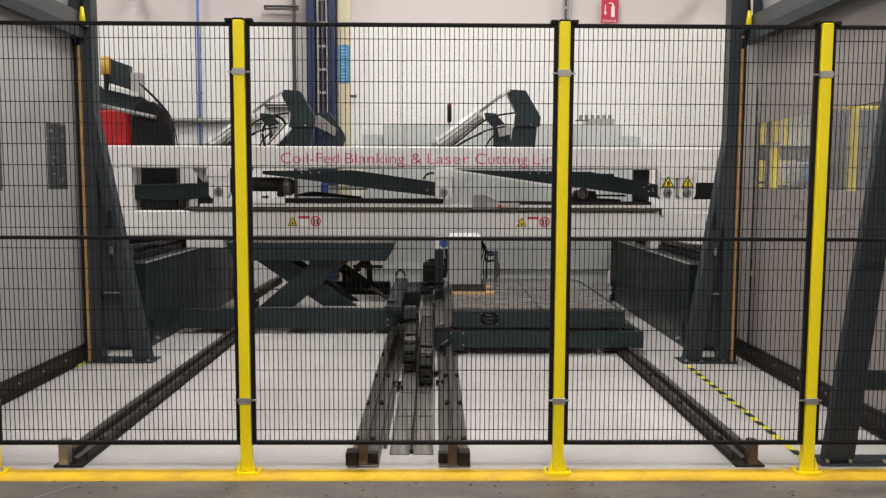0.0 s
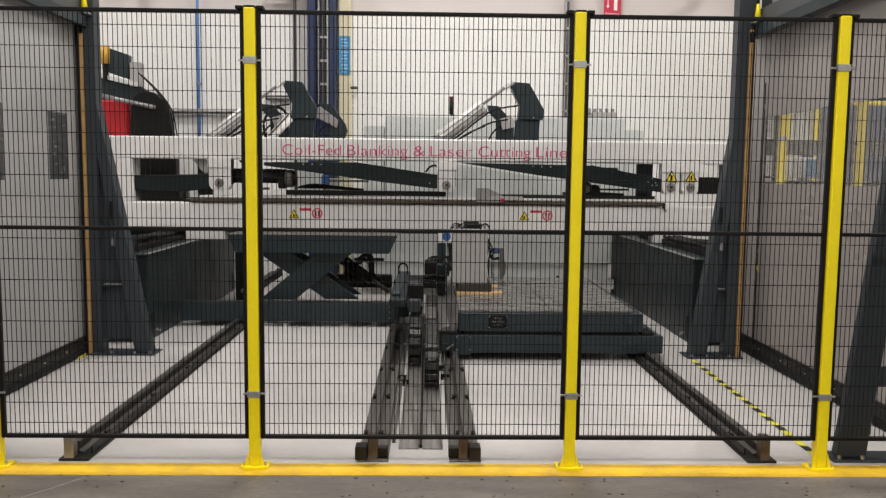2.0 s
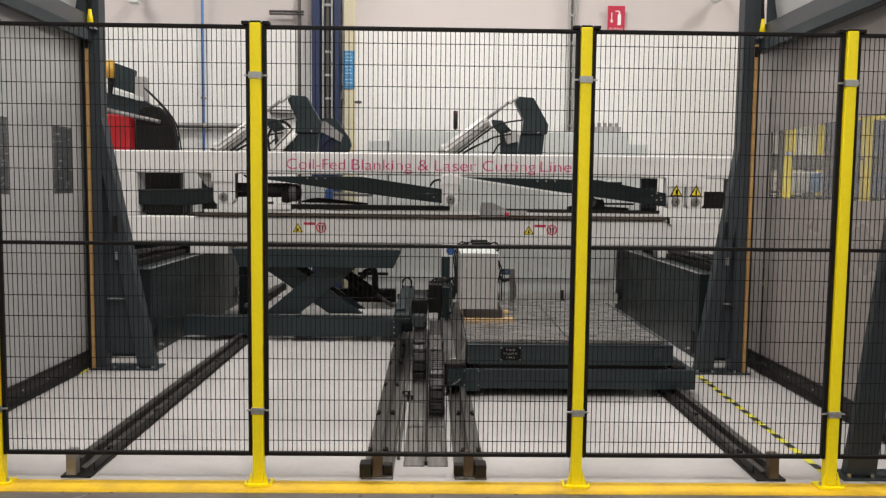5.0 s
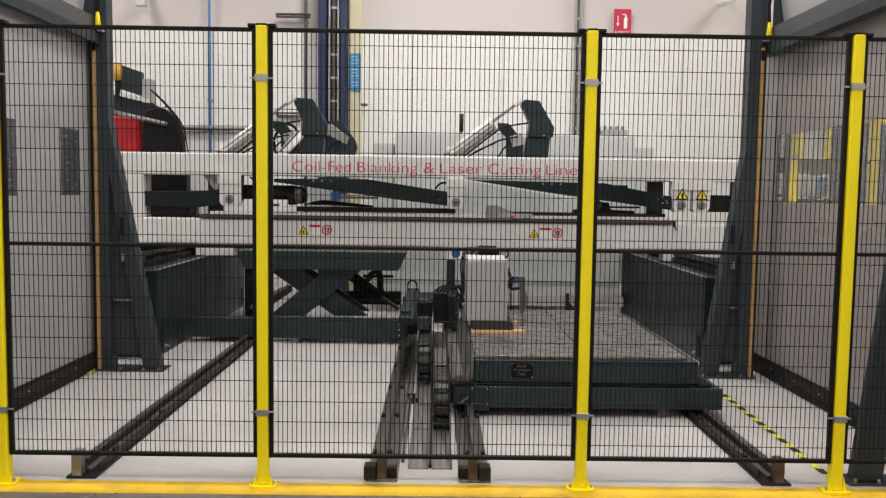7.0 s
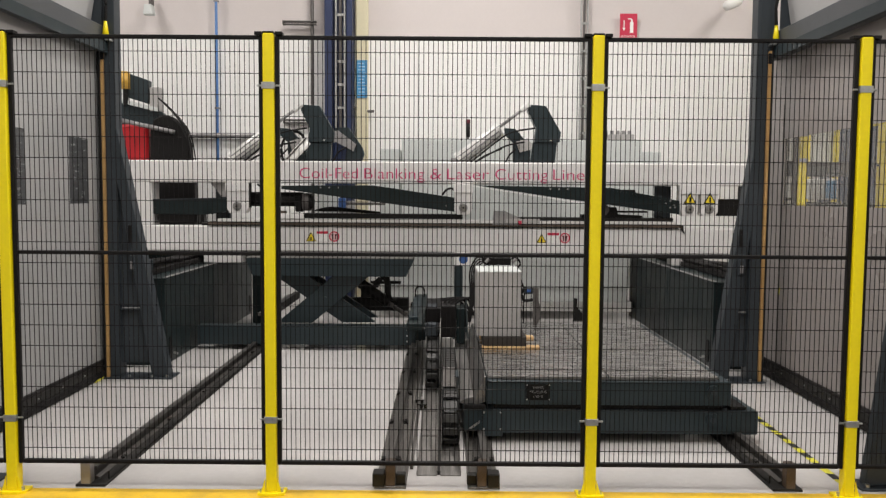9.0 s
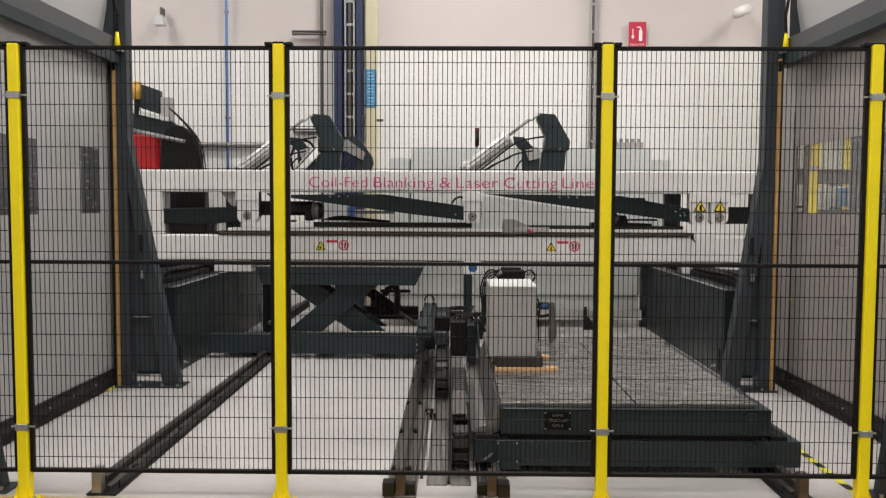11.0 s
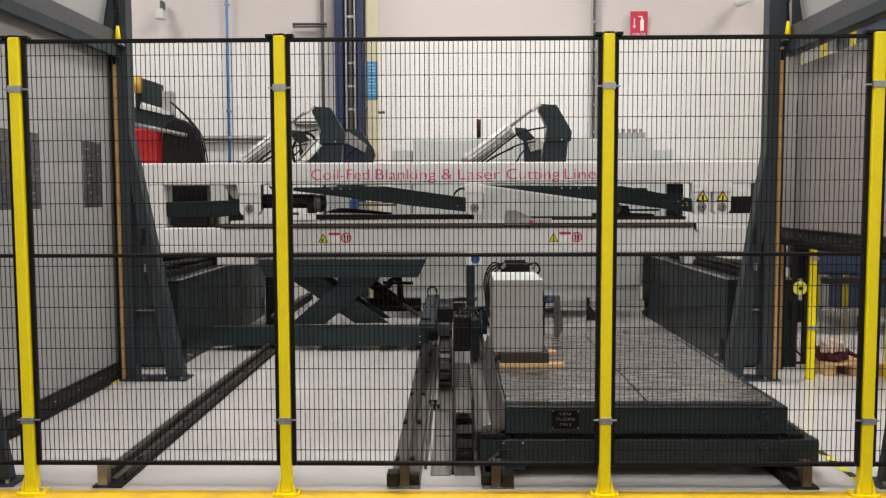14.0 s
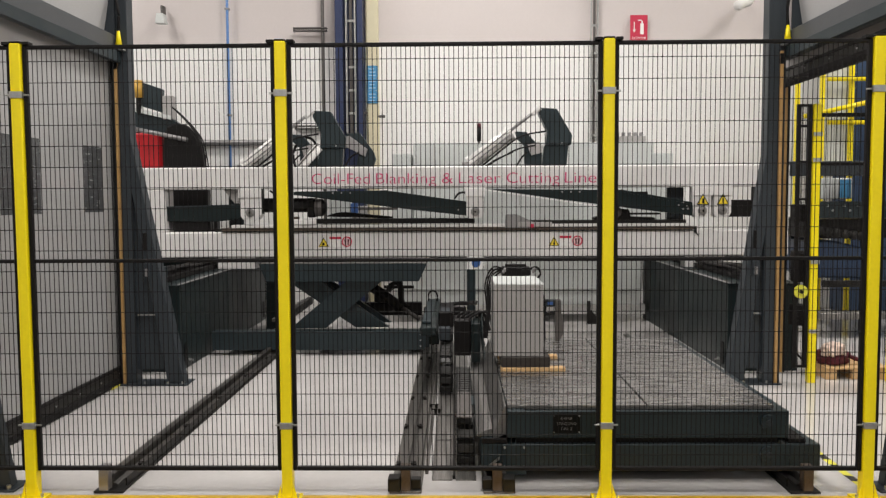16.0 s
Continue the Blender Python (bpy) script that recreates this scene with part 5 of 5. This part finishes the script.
for z in (3.725, 2.44):
    part("bracket", slab(-2.28, -1.84, z + 0.012, z + 0.028, 6.70, 6.78, 0.002), PIPED, dp)
    part("bracket", slab(-2.28, -1.84, z - 0.020, z - 0.008, 6.70, 6.78, 0.002), PIPED, dp)
    part("bracket_end", slab(-2.286, -2.276, z - 0.024, z + 0.030, 6.695, 6.80, 0.002), PIPED, dp)
hp = thing("wall_pipe", (-3.0, 6.74, 2.25), "grey horizontal pipe along the wall", "pipe")
part("pipe", rod((-4.6, 6.73, 2.25), (-2.35, 6.73, 2.25), 0.035, 12), PIPEG, hp, "", True)
part("flange", rod((-2.39, 6.73, 2.25), (-2.35, 6.73, 2.25), 0.05, 12), PIPED, hp)
sp = thing("wall_lamp", (-4.0, 6.74, 3.9), "small white box lamp on a wall bracket", "wall lamp")
part("body", prism([(-4.08, 3.80), (-3.95, 3.80), (-3.97, 3.93), (-4.06, 3.93)], 6.6, 6.72, bevel=0.006), CABG, sp)
part("bracket", slab(-4.03, -4.0, 3.93, 4.05, 6.68, 6.80, 0.002), PIPED, sp)
vs = thing("security_camera", (3.56, 6.6, 3.97), "white tubular security camera on a bracket", "camera")
part("housing", rod((3.46, 6.45, 3.92), (3.66, 6.62, 4.02), 0.065, 14), SIGNW, vs, "", True)
part("bracket", rod((3.62, 6.58, 4.0), (3.66, 6.86, 4.1), 0.02), SIGNW, vs)

# ---- beyond the right door ----
nf = thing("inner_fence", (2.68, 2.45, 0), "black mesh guard with a yellow post beyond the door", "fence panel")
part("post", slab(2.645, 2.705, 0.0, 2.2, 2.42, 2.48, 0.005), YELLOW, nf, "yellow square post")
for z in (0.40, 0.95, 1.75, 1.95):
    part("clamp", slab(2.64, 2.71, z, z + 0.03, 2.412, 2.419, 0.001), ZINC, nf)
part("stile", slab(2.525, 2.555, 0.12, 2.2, 2.44, 2.465, 0.002), BLACK, nf)
part("stile", slab(2.612, 2.642, 0.12, 2.2, 2.44, 2.465, 0.002), BLACK, nf)
for z in (0.12, 1.45, 1.74, 2.02, 2.18):
    part("rail", slab(2.555, 2.612, z, z + 0.02, 2.442, 2.462, 0.001), BLACK, nf)
for i in range(1, 3):
    part("wire", rod((2.555 + i * 0.019, 2.452, 0.13), (2.555 + i * 0.019, 2.452, 2.19), 0.0018, 5), WIRE, nf)
for i in range(1, 20):
    part("wire", rod((2.55, 2.452, 0.13 + i * 0.1), (2.62, 2.452, 0.13 + i * 0.1), 0.0016, 5), WIRE, nf)
part("interlock", slab(2.53, 2.625, 1.28, 1.42, 2.47, 2.55, 0.008), BLACK, nf, "black door interlock")
part("interlock", slab(2.54, 2.64, 0.80, 1.05, 2.47, 2.56, 0.008), BLACK, nf, "black door interlock")
part("interlock", slab(2.54, 2.64, 0.45, 0.62, 2.47, 2.56, 0.008), BLACK, nf, "black door interlock")
part("brace", rod((2.54, 2.455, 0.26), (2.64, 2.455, 0.15), 0.008), BLACK, nf)
nf2 = thing("inner_mesh_guard", (3.3, 2.47, 0), "black mesh panel behind the yellow post", "fence panel")
part("post", slab(3.28, 3.34, 0.0, 2.2, 2.42, 2.48, 0.005), YELLOW, nf2, "yellow square post")
part("top_rail", slab(2.71, 3.9, 2.10, 2.13, 2.44, 2.46, 0.001), BLACK, nf2)
part("rail", slab(2.71, 3.9, 1.72, 1.74, 2.44, 2.46, 0.001), BLACK, nf2)
for i in range(50):
    x = 2.72 + i * 0.0236
    part("wire", rod((x, 2.45, 0.2), (x, 2.45, 2.11), 0.0016, 5), WIRE, nf2)
em = thing("emergency_button", (2.58, 2.43, 0.72), "round yellow emergency button plate on the guard", "push button")
part("disc", rod((2.575, 2.425, 0.73), (2.575, 2.44, 0.73), 0.055, 18), TAPE_Y, em)
part("button", rod((2.575, 2.40, 0.73), (2.575, 2.425, 0.73), 0.014, 14), BLACK, em)
pa = thing("pallet", (3.1, 2.72, 0), "small wooden pallet on the white floor", "pallet")
for y in (2.58, 2.72, 2.86):
    part("board", slab(2.84, 3.36, 0.085, 0.103, y - 0.055, y + 0.055, 0.003), WOOD, pa)
for x in (2.885, 3.10, 3.315):
    part("block", slab(x - 0.045, x + 0.045, 0.0, 0.084, 2.54, 2.90, 0.003), WOOD, pa)
bg = thing("cloth_bag", (3.05, 2.72, 0.103), "maroon cloth bag with pale rags on the pallet", "bag")
for nm, c, q, m_, z in (("bag_body", (2.95, 2.70, 0.16), (0.145, 0.12, 0.075), MAROON, 1), ("rag", (2.945, 2.64, 0.225), (0.095, 0.085, 0.06), CLOTH, 2)):
    bm = bmesh.new()
    bmesh.ops.create_icosphere(bm, subdivisions=4, radius=1)
    for v in bm.verts:
        k = 1 + 0.35 * noise.noise(v.co * 1.9 + Vector((z * 3.1, 0, 0))) + 0.22 * noise.noise(v.co * 4.5) + 0.08 * noise.noise(v.co * 11)
        v.co = Vector((c[0] + v.co.x * q[0] * k, c[1] + v.co.y * q[1] * k, max(0.105, c[2] + v.co.z * q[2] * k)))
    part(nm, bm, m_, bg, "", True)
part("strap", hose([(3.08, 2.66, 0.17), (3.16, 2.63, 0.14), (3.26, 2.6, 0.115)], 0.018), MAROON, bg)
bl = thing("blue_conveyor", (4.6, 5.0, 0), "dark blue conveyor machine with black rollers", "conveyor")
part("body", prism([(3.70, 1.02), (3.85, 1.02), (4.60, 0.84), (4.88, 0.80), (4.88, 0.60), (3.70, 0.62)], 4.6, 5.8, bevel=0.02), BLUEM, bl)
part("bed", slab(3.621, 4.837, 1.04, 1.243, 4.57, 5.8, 0.01), BLACK, bl)
part("side_rail", slab(3.558, 4.796, 1.259, 1.433, 4.5, 4.56, 0.006), ANTH, bl)
part("beam", slab(3.32, 4.75, 1.698, 1.849, 4.45, 4.6, 0.006), FRAMEG, bl)
part("box", slab(3.915, 4.192, 1.455, 1.685, 4.9, 5.1, 0.01), CABG, bl, "pale grey control box")
part("box_label", slab(4.058, 4.174, 1.468, 1.665, 4.892, 4.898, 0.0), STICKB, bl)
for p in [(3.743, 1.386), (3.791, 1.338), (3.907, 1.385), (3.967, 1.338), (4.054, 1.385)]:
    part("bolt", rod((p[0], 4.48, p[1]), (p[0], 4.50, p[1]), 0.012, 8), ZINC, bl)
for p in [(3.678, 1.124), (3.767, 1.111), (3.857, 1.099), (3.946, 1.087), (4.035, 1.075), (4.124, 1.063)]:
    part("roller", rod((p[0], 4.52, p[1]), (p[0], 4.56, p[1]), 0.05, 12), RAILD, bl, "", True)
for x in (3.12, 4.3, 5.2):
    part("leg", slab(x - 0.09, x + 0.09, 0.0, 1.75, 4.62, 4.74, 0.005), BLACK, bl)
part("skirt", slab(3.725, 4.857, 0.53, 0.598, 4.5, 4.56, 0.005), RAILD, bl)
part("floor_rail", slab(3.65, 4.836, 0.204, 0.272, 4.4, 4.6, 0.005), STEELL, bl)
cg = thing("yellow_railing", (4.6, 5.9, 0), "yellow tubular platform railing behind the conveyor", "railing")
for p in [(4.015, 3.134), (4.314, 3.132), (4.666, 3.13)]:
    part("upright", slab(p[0] - 0.023, p[0] + 0.023, 0.0, 4.2, 5.9, 5.96, 0.004), YELLOW, cg)
for p in [(4.347, 2.903), (4.363, 2.381), (4.381, 1.772)]:
    part("tube", rod((p[0], 5.88, p[1]), (p[0] + 1.6, 5.88, p[1]), 0.028, 10), YELLOW, cg, "", True)
h0, h1 = [(4.044, 2.447), (5.248, 2.709)]
part("handrail", rod((h0[0], 5.8, h0[1]), (h1[0], 5.8, h1[1]), 0.028, 10), YELLOW, cg, "", True)
part("infill", slab(4.371, 4.712, 1.912, 3.212, 5.97, 5.99, 0.0), CABG, cg, "pale grey infill panel")
bb = thing("blue_cabinet", (5.6, 6.2, 0), "dark blue machine cabinet behind the railing", "machine cabinet")
bx0, bx1 = [(4.771, 3.439), (6.08, 3.431)]
part("body", slab(bx0[0], bx1[0], 0.0, 4.2, 6.1, 6.6, 0.02), BLUEM, bb)


def motions():
    end = 16.0
    times = [i * 0.5 for i in range(23)] + [11.2, 11.35, 11.5, 11.7, 11.9, 12.1, 12.4, 14.0, end]
    walk(car, [(t, pose(0.9, CAR_Y + car_shift(t), 0)) for t in times])
    for i, lk in enumerate(moving_links):
        rows = []
        for t in times:
            bend = BEND_END + car_shift(t) / 2
            # arc length counted from the bend, which travels at half the car's speed
            rows.append((t, Matrix.Translation(-CH_B) @ chain_pose(-0.10, -1.45 + i * PITCH + (bend - BEND_END), bend)))
        walk(lk, rows)
    lift = ((0, 0.0), (12.2, 0.0), (12.4, 0.03), (12.6, 0.12), (12.8, 0.27), (13.0, 0.42), (13.5, 0.735), (14.0, 1.055), (14.5, 1.385), (15.0, 1.72), (15.5, 2.05), (15.7, 2.18), (15.9, 2.30), (16.0, 2.36))
    walk(door_right, [(t, pose(2.53, 1.3, z)) for t, z in lift])


motions()
